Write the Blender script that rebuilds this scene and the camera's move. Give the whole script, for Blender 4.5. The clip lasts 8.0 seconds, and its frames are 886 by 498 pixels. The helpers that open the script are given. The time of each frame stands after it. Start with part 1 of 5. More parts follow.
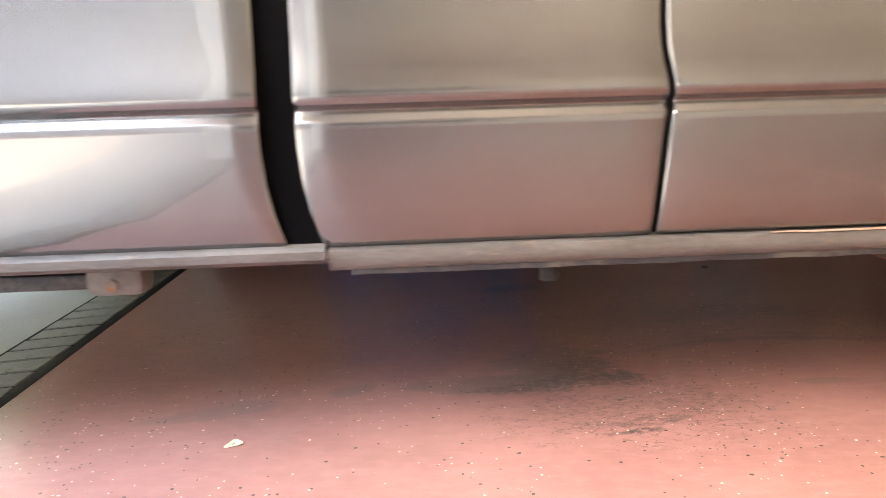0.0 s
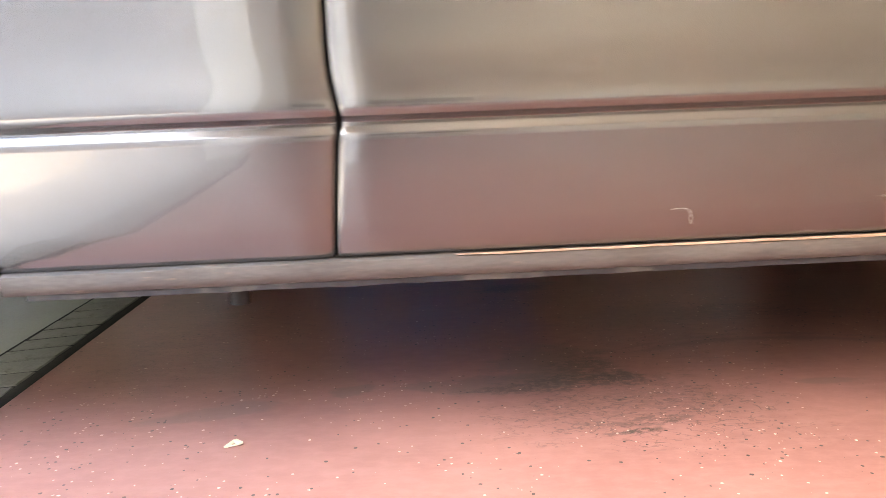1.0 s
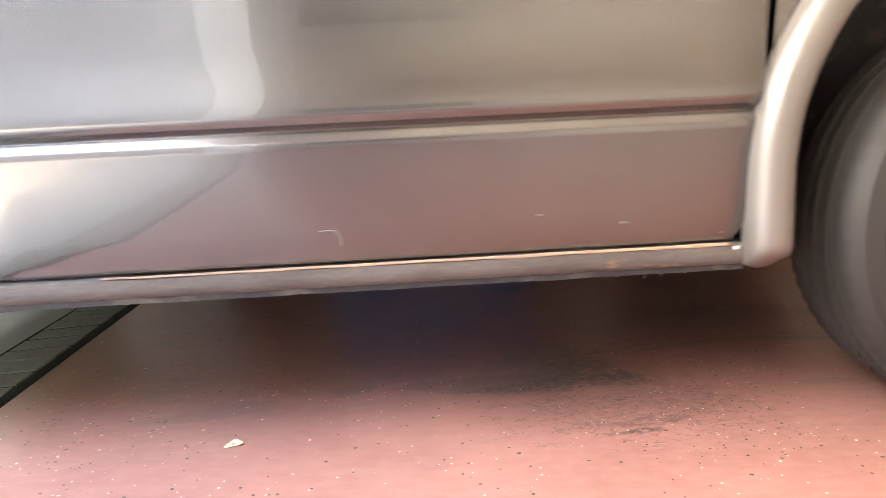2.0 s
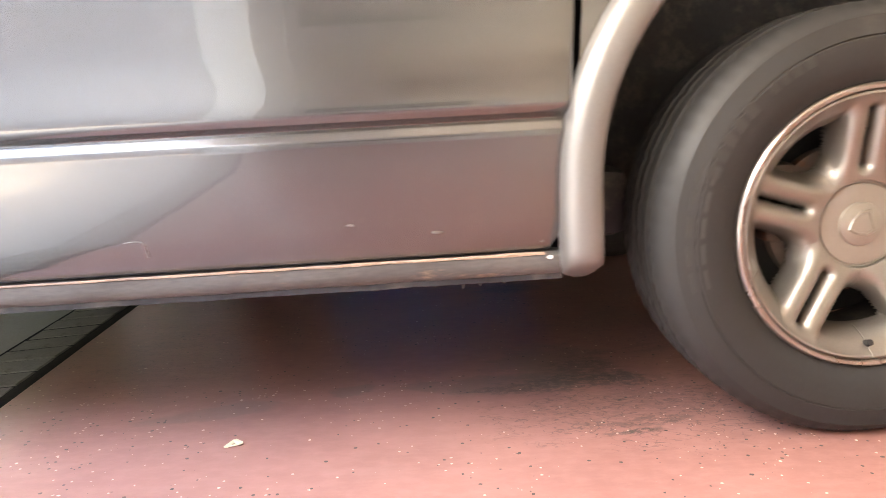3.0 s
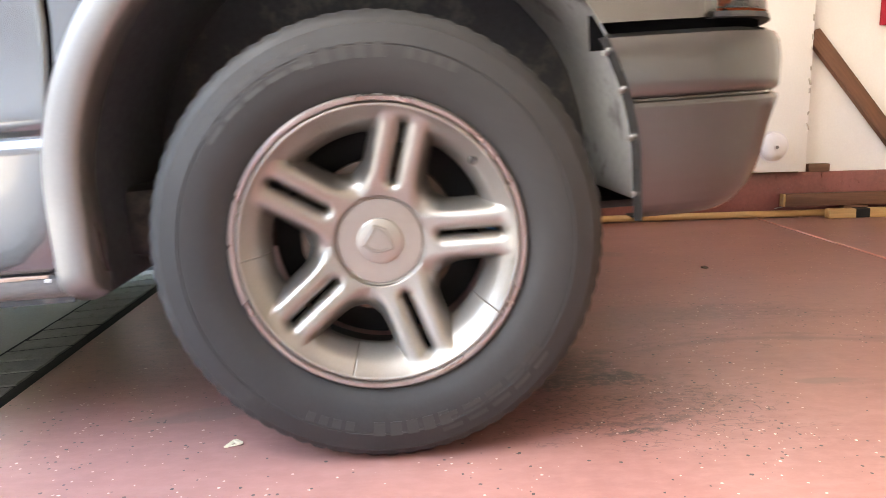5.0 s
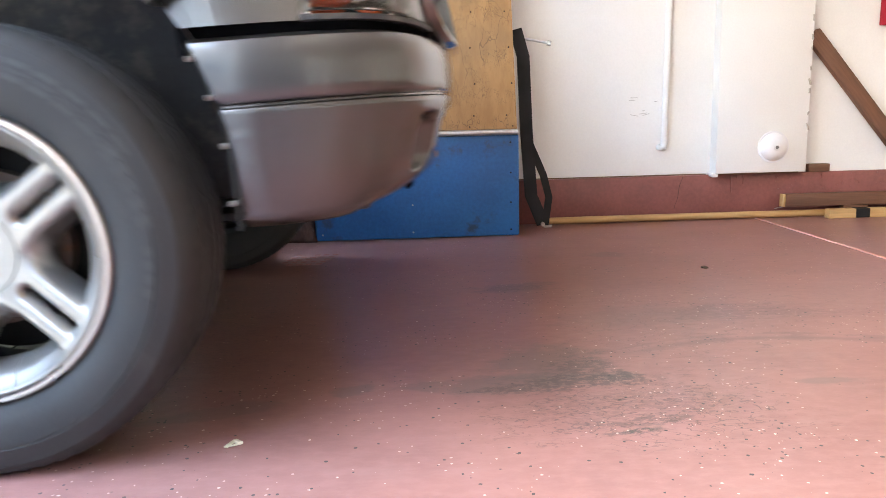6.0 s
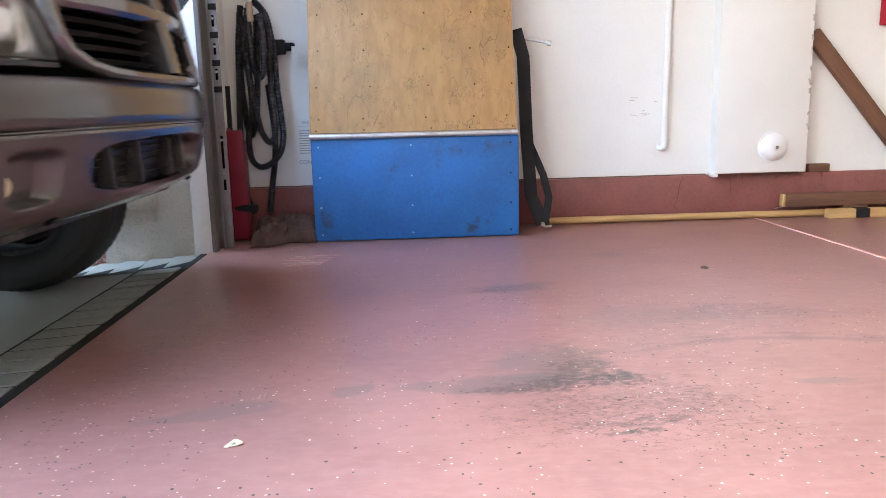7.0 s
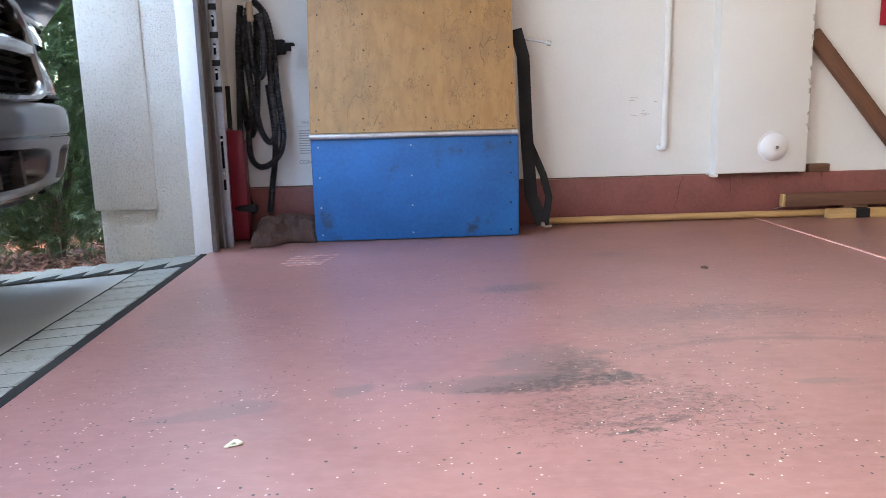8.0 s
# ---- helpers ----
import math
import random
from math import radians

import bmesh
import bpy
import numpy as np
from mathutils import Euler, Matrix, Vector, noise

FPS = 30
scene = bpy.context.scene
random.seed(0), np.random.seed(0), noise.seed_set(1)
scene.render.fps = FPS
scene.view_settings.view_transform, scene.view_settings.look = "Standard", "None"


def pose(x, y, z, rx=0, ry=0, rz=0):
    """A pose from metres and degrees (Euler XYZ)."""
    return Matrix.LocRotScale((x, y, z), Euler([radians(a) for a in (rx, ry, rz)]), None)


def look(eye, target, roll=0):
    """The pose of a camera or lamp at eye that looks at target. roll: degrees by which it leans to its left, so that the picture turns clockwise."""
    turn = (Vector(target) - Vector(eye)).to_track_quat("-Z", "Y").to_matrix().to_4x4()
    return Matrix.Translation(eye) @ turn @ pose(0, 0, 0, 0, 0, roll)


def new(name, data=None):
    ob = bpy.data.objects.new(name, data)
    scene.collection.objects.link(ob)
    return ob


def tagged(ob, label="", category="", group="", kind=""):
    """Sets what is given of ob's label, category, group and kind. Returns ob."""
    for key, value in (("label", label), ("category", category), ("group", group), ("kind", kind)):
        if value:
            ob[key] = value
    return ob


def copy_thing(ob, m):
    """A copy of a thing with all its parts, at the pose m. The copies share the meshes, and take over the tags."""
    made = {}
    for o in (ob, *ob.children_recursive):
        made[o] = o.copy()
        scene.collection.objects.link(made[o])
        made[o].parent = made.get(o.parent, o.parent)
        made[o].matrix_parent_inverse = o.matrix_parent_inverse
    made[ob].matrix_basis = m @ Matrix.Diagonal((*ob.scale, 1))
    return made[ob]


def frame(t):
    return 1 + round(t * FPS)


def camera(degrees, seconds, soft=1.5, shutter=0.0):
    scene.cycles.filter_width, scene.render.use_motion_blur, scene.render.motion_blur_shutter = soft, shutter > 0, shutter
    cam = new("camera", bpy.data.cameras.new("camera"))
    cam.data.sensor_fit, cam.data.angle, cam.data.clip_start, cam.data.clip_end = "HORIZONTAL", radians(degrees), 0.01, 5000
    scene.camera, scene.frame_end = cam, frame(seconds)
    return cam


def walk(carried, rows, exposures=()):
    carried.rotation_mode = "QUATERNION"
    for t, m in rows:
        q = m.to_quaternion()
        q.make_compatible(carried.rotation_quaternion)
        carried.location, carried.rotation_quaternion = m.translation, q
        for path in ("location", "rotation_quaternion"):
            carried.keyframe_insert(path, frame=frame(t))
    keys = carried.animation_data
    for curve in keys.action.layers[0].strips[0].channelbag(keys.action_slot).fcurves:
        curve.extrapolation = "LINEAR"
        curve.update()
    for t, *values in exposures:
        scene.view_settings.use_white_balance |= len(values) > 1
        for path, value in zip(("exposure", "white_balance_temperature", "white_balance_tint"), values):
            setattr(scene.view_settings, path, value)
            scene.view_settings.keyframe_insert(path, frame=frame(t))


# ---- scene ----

# camera: stands still, low inside the garage, close to the passing truck
cam = camera(60.47, 8.0, soft=0.9, shutter=0.5)
EYE = Vector((0.0, 0.0, 0.564))
PITCH, YAW, ROLL = radians(-10.53), radians(-2.70), -1.454
AIM = EYE + Vector((-math.sin(YAW) * math.cos(PITCH), math.cos(YAW) * math.cos(PITCH), math.sin(PITCH)))
STAND = look(EYE, AIM, ROLL)
EXPOSURES = [(0.0, 4.58, 10000, 13), (4.2, 4.44, 9700, 13), (5.5, 4.38, 7900, 7), (6.5, 4.18, 7250, 5), (7.1, 3.98, 7100, 4), (8.0, 3.5, 7250, 4)]
walk(cam, [(0.0, STAND), (8.0, STAND)], EXPOSURES)

# world and light: open shade at the door, the sun high behind the house
SUN_ELEV, SUN_ROT = radians(74), radians(100)
world = bpy.data.worlds.new("sky")
scene.world = world
world.use_nodes = True
wn = world.node_tree
sky = wn.nodes.new("ShaderNodeTexSky")
sky.sky_type, sky.sun_disc = "NISHITA", False
sky.sun_elevation, sky.sun_rotation = SUN_ELEV, SUN_ROT
wn.links.new(sky.outputs[0], wn.nodes["Background"].inputs[0])
wn.nodes["Background"].inputs[1].default_value = 0.33
sun_data = bpy.data.lights.new("sun", "SUN")
sun_data.energy, sun_data.angle, sun_data.color = 1.7, radians(0.5), (1.0, 0.95, 0.88)
sun = new("sun", sun_data)
sun_way = Vector((math.sin(SUN_ROT) * math.cos(SUN_ELEV), math.cos(SUN_ROT) * math.cos(SUN_ELEV), math.sin(SUN_ELEV)))
sun.matrix_world = look(sun_way * 20, (0, 0, 0))

# fill lamp added to the sky's light, in the open garage door's upper part
door_light_data = bpy.data.lights.new("door_fill_light", "AREA")
door_light_data.shape, door_light_data.size, door_light_data.size_y = "RECTANGLE", 3.4, 0.92
door_light_data.energy, door_light_data.color = 7.9, (1.0, 0.95, 0.88)
door_light_data.spread = radians(134)
door_light = new("door_fill_light", door_light_data)
door_light.matrix_world = look((-0.85, 0.0, 1.66), (1.15, 0.0, 1.40))


# ---- materials ----
def nodes_of(name):
    m = bpy.data.materials.new(name)
    m.use_nodes = True
    nt = m.node_tree
    return m, nt, nt.nodes["Principled BSDF"]


def add(nt, kind, **values):
    n = nt.nodes.new(kind)
    for k, v in values.items():
        n.inputs[k].default_value = v
    return n


def noise_tex(nt, scale, detail=4.0, rough=0.55, stretch=None):
    co = nt.nodes.new("ShaderNodeTexCoord")
    n = add(nt, "ShaderNodeTexNoise", Scale=scale, Detail=detail, Roughness=rough)
    if stretch:
        mp = add(nt, "ShaderNodeMapping", Scale=stretch)
        nt.links.new(co.outputs["Object"], mp.inputs[0])
        nt.links.new(mp.outputs[0], n.inputs["Vector"])
    else:
        nt.links.new(co.outputs["Object"], n.inputs["Vector"])
    return n.outputs["Fac"]


def ramp(nt, fac, lo, hi, a=0.0, b=1.0):
    r = add(nt, "ShaderNodeMapRange")
    r.interpolation_type = "SMOOTHSTEP"
    for i, v in zip((1, 2, 3, 4), (lo, hi, a, b)):
        r.inputs[i].default_value = v
    nt.links.new(fac, r.inputs[0])
    return r.outputs[0]


def mix(nt, fac, a, b):
    m = nt.nodes.new("ShaderNodeMix")
    m.data_type = "RGBA"
    for sock, v in ((m.inputs[0], fac), (m.inputs[6], a), (m.inputs[7], b)):
        if isinstance(v, (int, float)):
            sock.default_value = v
        elif isinstance(v, tuple):
            sock.default_value = (*v, 1.0)
        else:
            nt.links.new(v, sock)
    return m.outputs[2]


def calc(nt, op, a, b=0.0):
    m = nt.nodes.new("ShaderNodeMath")
    m.operation = op
    for sock, v in zip(m.inputs, (a, b)):
        if isinstance(v, (int, float)):
            sock.default_value = v
        else:
            nt.links.new(v, sock)
    return m.outputs[0]


def relief(nt, bsdf, height, strength, distance=0.002):
    b = add(nt, "ShaderNodeBump", Strength=strength, Distance=distance)
    nt.links.new(height, b.inputs["Height"])
    nt.links.new(b.outputs[0], bsdf.inputs["Normal"])


def surface(name, base, rough=0.5, metal=0.0, vary=0.15, scale=5.0, fine=80.0, bump=0.1, dist=0.002, stretch=None, coat=0.0, each=0.0, dirt=None, dirt_lo=0.6):
    m, nt, bsdf = nodes_of(name)
    big, small = noise_tex(nt, scale, stretch=stretch), noise_tex(nt, fine, stretch=stretch)
    both = calc(nt, "ADD", calc(nt, "MULTIPLY", big, 0.6), calc(nt, "MULTIPLY", small, 0.4))
    dark = tuple(c * (1 - vary) for c in base)
    light = tuple(min(1.0, c * (1 + vary)) for c in base)
    col = mix(nt, ramp(nt, both, 0.3, 0.7), dark, light)
    if each:
        info = nt.nodes.new("ShaderNodeObjectInfo")
        col = mix(nt, calc(nt, "MULTIPLY", info.outputs["Random"], each), col, tuple(c * 0.45 for c in base))
    if dirt:
        col = mix(nt, ramp(nt, noise_tex(nt, scale * 1.7, 6.0, 0.65, stretch), dirt_lo, dirt_lo + 0.15), col, dirt)
    nt.links.new(col, bsdf.inputs["Base Color"])
    nt.links.new(ramp(nt, big, 0.3, 0.7, rough * 0.85, min(1.0, rough * 1.15)), bsdf.inputs["Roughness"])
    bsdf.inputs["Metallic"].default_value = metal
    bsdf.inputs["Coat Weight"].default_value = coat
    bsdf.inputs["Coat Roughness"].default_value = 0.06
    if bump:
        relief(nt, bsdf, small, bump, dist)
    return m


def garage_floor_material():
    m, nt, bsdf = nodes_of("painted_garage_floor")
    co = nt.nodes.new("ShaderNodeTexCoord")
    big, mid, fine = noise_tex(nt, 1.3, 5.0), noise_tex(nt, 4.0, 3.0, 0.5), noise_tex(nt, 140.0, 3.0)
    wipe = noise_tex(nt, 2.5, 4.0, 0.5, (0.6, 1.4, 1.0))
    cloud = noise_tex(nt, 38.0, 4.0, 0.6, (0.7, 1.2, 1.0))
    col = mix(nt, ramp(nt, big, 0.35, 0.65), (0.325, 0.150, 0.128), (0.375, 0.178, 0.151))
    col = mix(nt, ramp(nt, mid, 0.35, 0.7, 0.0, 0.5), col, (0.25, 0.115, 0.10))
    col = mix(nt, ramp(nt, cloud, 0.35, 0.75, 0.0, 0.45), col, (0.43, 0.22, 0.19))

    worn = noise_tex(nt, 10.0, 9.0, 0.7, (0.5, 1.4, 1.0))
    col = mix(nt, ramp(nt, worn, 0.5, 0.72, 0.0, 0.3), col, (0.40, 0.235, 0.205))
    col = mix(nt, ramp(nt, worn, 0.28, 0.46, 0.35, 0.0), col, (0.23, 0.108, 0.094))

    def spot(x, y, rx, ry, turn=0.0):
        mp = add(nt, "ShaderNodeMapping", Location=(x, y, 0), Scale=(rx, ry, 1.0), Rotation=(0, 0, turn))
        mp.vector_type = "TEXTURE"
        nt.links.new(co.outputs["Object"], mp.inputs[0])
        ln = nt.nodes.new("ShaderNodeVectorMath")
        ln.operation = "LENGTH"
        nt.links.new(mp.outputs[0], ln.inputs[0])
        return ln.outputs["Value"]

    def blotch(x, y, rx, ry, turn, wild, lo, hi, amount):
        d = calc(nt, "ADD", spot(x, y, rx, ry, turn), calc(nt, "MULTIPLY", calc(nt, "SUBTRACT", ragged, 0.5), wild))
        return ramp(nt, d, lo, hi, amount, 0.0)
    ragged = noise_tex(nt, 17.0, 12.0, 0.72, (0.55, 1.0, 1.0))
    grit = noise_tex(nt, 55.0, 8.0, 0.8, (0.75, 1.2, 1.0))
    grey, soot = (0.15, 0.118, 0.105), (0.055, 0.046, 0.043)
    # oily stains: a grey bloom with a sooty, speckled core
    for x, y, rx, ry, turn, amount in ((0.30, 1.60, 0.15, 0.14, 0.25, 0.55), (0.22, 1.49, 0.26, 0.05, 0.05, 0.55), (0.33, 2.32, 0.15, 0.07, 0.1, 0.5), (0.74, 2.80, 0.07, 0.06, 0.0, 0.5),
                                       (-0.62, 2.2, 0.12, 0.4, 0.0, 0.3), (-0.36, 1.40, 0.16, 0.035, 0.3, 0.4), (0.62, 1.95, 0.25, 0.12, 0.1, 0.25), (-0.12, 1.48, 0.05, 0.03, 0.5, 0.5), (0.85, 1.43, 0.07, 0.02, 0.0, 0.45)):
        col = mix(nt, blotch(x, y, rx, ry, turn, 3.2, 0.55, 1.15, amount), col, grey)
    speck = ramp(nt, grit, 0.44, 0.52)
    for x, y, rx, ry, turn, amount in ((0.34, 1.475, 0.24, 0.055, 0.08, 0.7), (0.38, 1.56, 0.12, 0.12, 0.4, 0.6), (0.385, 1.228, 0.07, 0.016, 0.12, 1.0), (0.43, 1.27, 0.14, 0.025, 0.2, 0.5), (0.40, 1.35, 0.26, 0.10, 0.1, 0.32), (0.9, 1.95, 0.3, 0.1, 0.0, 0.3), (0.33, 2.32, 0.14, 0.05, 0.1, 0.5)):
        col = mix(nt, calc(nt, "MULTIPLY", blotch(x, y, rx, ry, turn, 2.6, 0.45, 1.0, amount), speck), col, soot)
    # crazed paint where the wheels stand, and under the door's edge
    crazed = None
    for x, y, rx, ry, scale, width, deep in ((0.42, 1.32, 0.34, 0.17, 20.0, 0.05, 0.8), (0.62, 1.75, 0.34, 0.26, 13.0, 0.022, 0.55), (-0.55, 1.95, 0.32, 0.5, 26.0, 0.05, 0.55), (0.9, 2.1, 0.5, 0.3, 11.0, 0.02, 0.35)):
        inside = blotch(x, y, rx, ry, 0.0, 2.6, 0.45, 1.15, deep)
        line = calc(nt, "MULTIPLY", inside, calc(nt, "MULTIPLY", scribble(nt, scale, width, 0.25, (0.6, 1.4, 1.0)), ramp(nt, grit, 0.36, 0.5)))
        crazed = line if crazed is None else calc(nt, "MAXIMUM", crazed, line)
    col = mix(nt, crazed, col, (0.10, 0.058, 0.05))
    # tyre scuffs in arcs
    sep_xyz = nt.nodes.new("ShaderNodeSeparateXYZ")
    nt.links.new(co.outputs["Object"], sep_xyz.inputs[0])
    far_side = ramp(nt, sep_xyz.outputs[1], 1.58, 1.72)
    for r, wide, amount in ((0.70, 0.035, 0.5), (0.735, 0.016, 0.35)):
        ring = calc(nt, "ABSOLUTE", calc(nt, "SUBTRACT", spot(0.82, 1.02, r, r), 1.0))
        ring = calc(nt, "ADD", ring, calc(nt, "MULTIPLY", calc(nt, "SUBTRACT", ragged, 0.5), 0.12))
        col = mix(nt, calc(nt, "MULTIPLY", far_side, ramp(nt, ring, 0.0, wide, amount, 0.0)), col, (0.13, 0.075, 0.068))
    # paint flakes, thicker in patches
    patch = ramp(nt, noise_tex(nt, 2.6, 4.0), 0.42, 0.64)
    warp = add(nt, "ShaderNodeTexNoise", Scale=160.0, Detail=2.0)
    nt.links.new(co.outputs["Object"], warp.inputs["Vector"])
    small_warp = nt.nodes.new("ShaderNodeVectorMath")
    small_warp.operation = "SCALE"
    small_warp.inputs["Scale"].default_value = 0.004
    nt.links.new(warp.outputs["Color"], small_warp.inputs[0])
    for scale, size, tone, keep in ((50.0, 0.16, (0.74, 0.64, 0.56), 0.035), (44.0, 0.16, (0.02, 0.018, 0.018), 0.055), (95.0, 0.24, (0.66, 0.52, 0.45), 0.10), (82.0, 0.26, (0.03, 0.025, 0.025), 0.13)):
        mp = add(nt, "ShaderNodeMapping", Location=(scale * 0.37, 3.1, 0), Scale=(1.0, 1.0, 1.0))
        nt.links.new(co.outputs["Object"], mp.inputs[0])
        shift = nt.nodes.new("ShaderNodeVectorMath")
        nt.links.new(mp.outputs[0], shift.inputs[0])
        nt.links.new(small_warp.outputs[0], shift.inputs[1])
        v = add(nt, "ShaderNodeTexVoronoi", Scale=scale)
        v.voronoi_dimensions = "2D"
        nt.links.new(shift.outputs[0], v.inputs["Vector"])
        sep = nt.nodes.new("ShaderNodeSeparateColor")
        nt.links.new(v.outputs["Color"], sep.inputs[0])
        here = calc(nt, "MULTIPLY", calc(nt, "LESS_THAN", sep.outputs[0], calc(nt, "ADD", calc(nt, "MULTIPLY", patch, keep), 0.012)),
                    calc(nt, "LESS_THAN", v.outputs["Distance"], calc(nt, "MULTIPLY", sep.outputs[1], size)))
        col = mix(nt, here, col, tone)
    nt.links.new(col, bsdf.inputs["Base Color"])
    r = ramp(nt, wipe, 0.25, 0.75, 0.284, 0.315)
    nt.links.new(r, bsdf.inputs["Roughness"])
    # orange peel and open cracks
    relief(nt, bsdf, calc(nt, "SUBTRACT", fine, crazed), 0.10, 0.001)
    return m


def scribble(nt, scale, width, warp=0.35, stretch=(1.0, 1.0, 1.0)):
    """Thin wandering scratch lines."""
    co = nt.nodes.new("ShaderNodeTexCoord")
    mp = add(nt, "ShaderNodeMapping", Scale=stretch)
    nt.links.new(co.outputs["Object"], mp.inputs[0])
    n = add(nt, "ShaderNodeTexNoise", Scale=scale * 0.7, Detail=3.0)
    nt.links.new(mp.outputs[0], n.inputs["Vector"])
    sc = nt.nodes.new("ShaderNodeVectorMath")
    sc.operation = "SCALE"
    sc.inputs["Scale"].default_value = warp
    nt.links.new(n.outputs["Color"], sc.inputs[0])
    ad = nt.nodes.new("ShaderNodeVectorMath")
    nt.links.new(mp.outputs[0], ad.inputs[0])
    nt.links.new(sc.outputs[0], ad.inputs[1])
    v = add(nt, "ShaderNodeTexVoronoi", Scale=scale)
    v.feature = "DISTANCE_TO_EDGE"
    nt.links.new(ad.outputs[0], v.inputs["Vector"])
    return ramp(nt, v.outputs["Distance"], width * 0.3, width, 1.0, 0.0)


def plywood_material():
    m, nt, bsdf = nodes_of("weathered_plywood")
    grain = noise_tex(nt, 5.0, 7.0, 0.6, (6.0, 6.0, 0.7))
    col = mix(nt, ramp(nt, grain, 0.3, 0.7), (0.40, 0.21, 0.08), (0.48, 0.27, 0.11))
    col = mix(nt, ramp(nt, noise_tex(nt, 3.0, 5.0), 0.45, 0.7, 0.0, 0.6), col, (0.30, 0.175, 0.085))
    for scale, width, lo, stretch in ((7.0, 0.016, 0.49, (1.5, 1.0, 0.6)), (12.0, 0.022, 0.50, (1.3, 1.0, 0.5)), (19.0, 0.03, 0.50, (1.2, 1.0, 0.5)), (31.0, 0.045, 0.51, (1.3, 1.0, 0.6))):
        where = ramp(nt, noise_tex(nt, scale * 0.45, 3.0), lo, lo + 0.12, 0.0, 0.6)
        col = mix(nt, calc(nt, "MULTIPLY", where, scribble(nt, scale, width, 0.3, stretch)), col, (0.13, 0.075, 0.04))
    scuff = noise_tex(nt, 16.0, 8.0, 0.8, (1.0, 1.0, 2.2))
    col = mix(nt, ramp(nt, scuff, 0.62, 0.70, 0.0, 0.5), col, (0.2, 0.125, 0.07))
    nt.links.new(col, bsdf.inputs["Base Color"])
    bsdf.inputs["Roughness"].default_value = 0.55
    relief(nt, bsdf, grain, 0.15)
    return m


def paint_material(name, k, rough, gloss):
    m, nt, bsdf = nodes_of(name)
    flake = noise_tex(nt, 900.0, 2.0)
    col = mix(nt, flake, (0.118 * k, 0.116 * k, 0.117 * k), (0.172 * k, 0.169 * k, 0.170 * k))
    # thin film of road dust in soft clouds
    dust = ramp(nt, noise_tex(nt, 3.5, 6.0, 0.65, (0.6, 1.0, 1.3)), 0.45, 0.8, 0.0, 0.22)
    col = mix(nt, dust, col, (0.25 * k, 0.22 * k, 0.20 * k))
    nt.links.new(col, bsdf.inputs["Base Color"])
    bsdf.inputs["Metallic"].default_value = 0.85
    nt.links.new(ramp(nt, noise_tex(nt, 5.0, 4.0), 0.25, 0.75, rough, rough * 1.2), bsdf.inputs["Roughness"])
    bsdf.inputs["Coat Weight"].default_value = 1.0
    bsdf.inputs["Coat Roughness"].default_value = gloss
    # slight waviness of the pressed sheet
    relief(nt, bsdf, noise_tex(nt, 4.0, 1.0), 0.05, 0.02)
    return m


def stucco_material():
    m, nt, bsdf = nodes_of("cream_stucco")
    lump, grit = noise_tex(nt, 120.0, 4.0, 0.7), noise_tex(nt, 6.0, 4.0)
    col = mix(nt, ramp(nt, grit, 0.3, 0.7), (0.89, 0.83, 0.73), (0.94, 0.885, 0.79))
    # pits darkened in the colour: grime, plus shade the relief barely gives
    col = mix(nt, ramp(nt, lump, 0.34, 0.50, 0.45, 0.0), col, (0.55, 0.50, 0.43))
    nt.links.new(col, bsdf.inputs["Base Color"])
    bsdf.inputs["Roughness"].default_value = 0.9
    relief(nt, bsdf, lump, 1.0, 0.02)
    return m


def leaf_material(name, a, b):
    m, nt, bsdf = nodes_of(name)
    geo = nt.nodes.new("ShaderNodeNewGeometry")
    nt.links.new(mix(nt, geo.outputs["Random Per Island"], a, b), bsdf.inputs["Base Color"])
    bsdf.inputs["Roughness"].default_value = 0.6
    return m


def clear_material(name, tint, rough=0.02):
    m, nt, bsdf = nodes_of(name)
    bsdf.inputs["Base Color"].default_value = (*tint, 1)
    bsdf.inputs["Transmission Weight"].default_value = 1.0
    bsdf.inputs["Roughness"].default_value = rough
    bsdf.inputs["IOR"].default_value = 1.45
    return m


FLOOR = garage_floor_material()
PLY = plywood_material()
PAINT = paint_material("grey_metallic_car_paint", 0.95, 0.21, 0.04)
# the body paint at about half its brightness, with a rougher coat
BUMPER_PAINT = paint_material("darker_grey_bumper_paint", 0.52, 0.30, 0.12)
STUCCO = stucco_material()
WALL = surface("white_wall_paint", (0.80, 0.79, 0.76), 0.6, vary=0.04, scale=2.5, fine=120, bump=0.12, dirt=(0.68, 0.65, 0.6), dirt_lo=0.68)
CEIL = surface("white_ceiling_paint", (0.82, 0.81, 0.79), 0.8, vary=0.03, bump=0.1)
STEM = surface("red_brown_stem_wall_paint", (0.23, 0.075, 0.065), 0.45, vary=0.18, scale=6, fine=60, bump=0.3, dirt=(0.33, 0.15, 0.12), dirt_lo=0.64)
# dark grey for the added outdoor walls, to dim their reflection in the truck
SHADED = surface("dim_sky_block_wall", (0.21, 0.215, 0.225), 0.9, vary=0.2, scale=0.8, fine=30, bump=0.3)
CONCRETE = surface("grey_concrete", (0.32, 0.32, 0.30), 0.85, vary=0.14, scale=1.6, fine=160, bump=0.35, dirt=(0.30, 0.29, 0.27), dirt_lo=0.58)
BRICK = surface("stamped_concrete_brick", (0.25, 0.252, 0.225), 0.85, vary=0.22, scale=9, fine=150, bump=0.4, each=0.22, dirt=(0.15, 0.15, 0.125), dirt_lo=0.54)
JOINT = surface("dark_joint", (0.028, 0.028, 0.027), 0.95, vary=0.3, fine=120, bump=0.5)
JOINT.node_tree.nodes["Principled BSDF"].inputs["Specular IOR Level"].default_value = 0.05
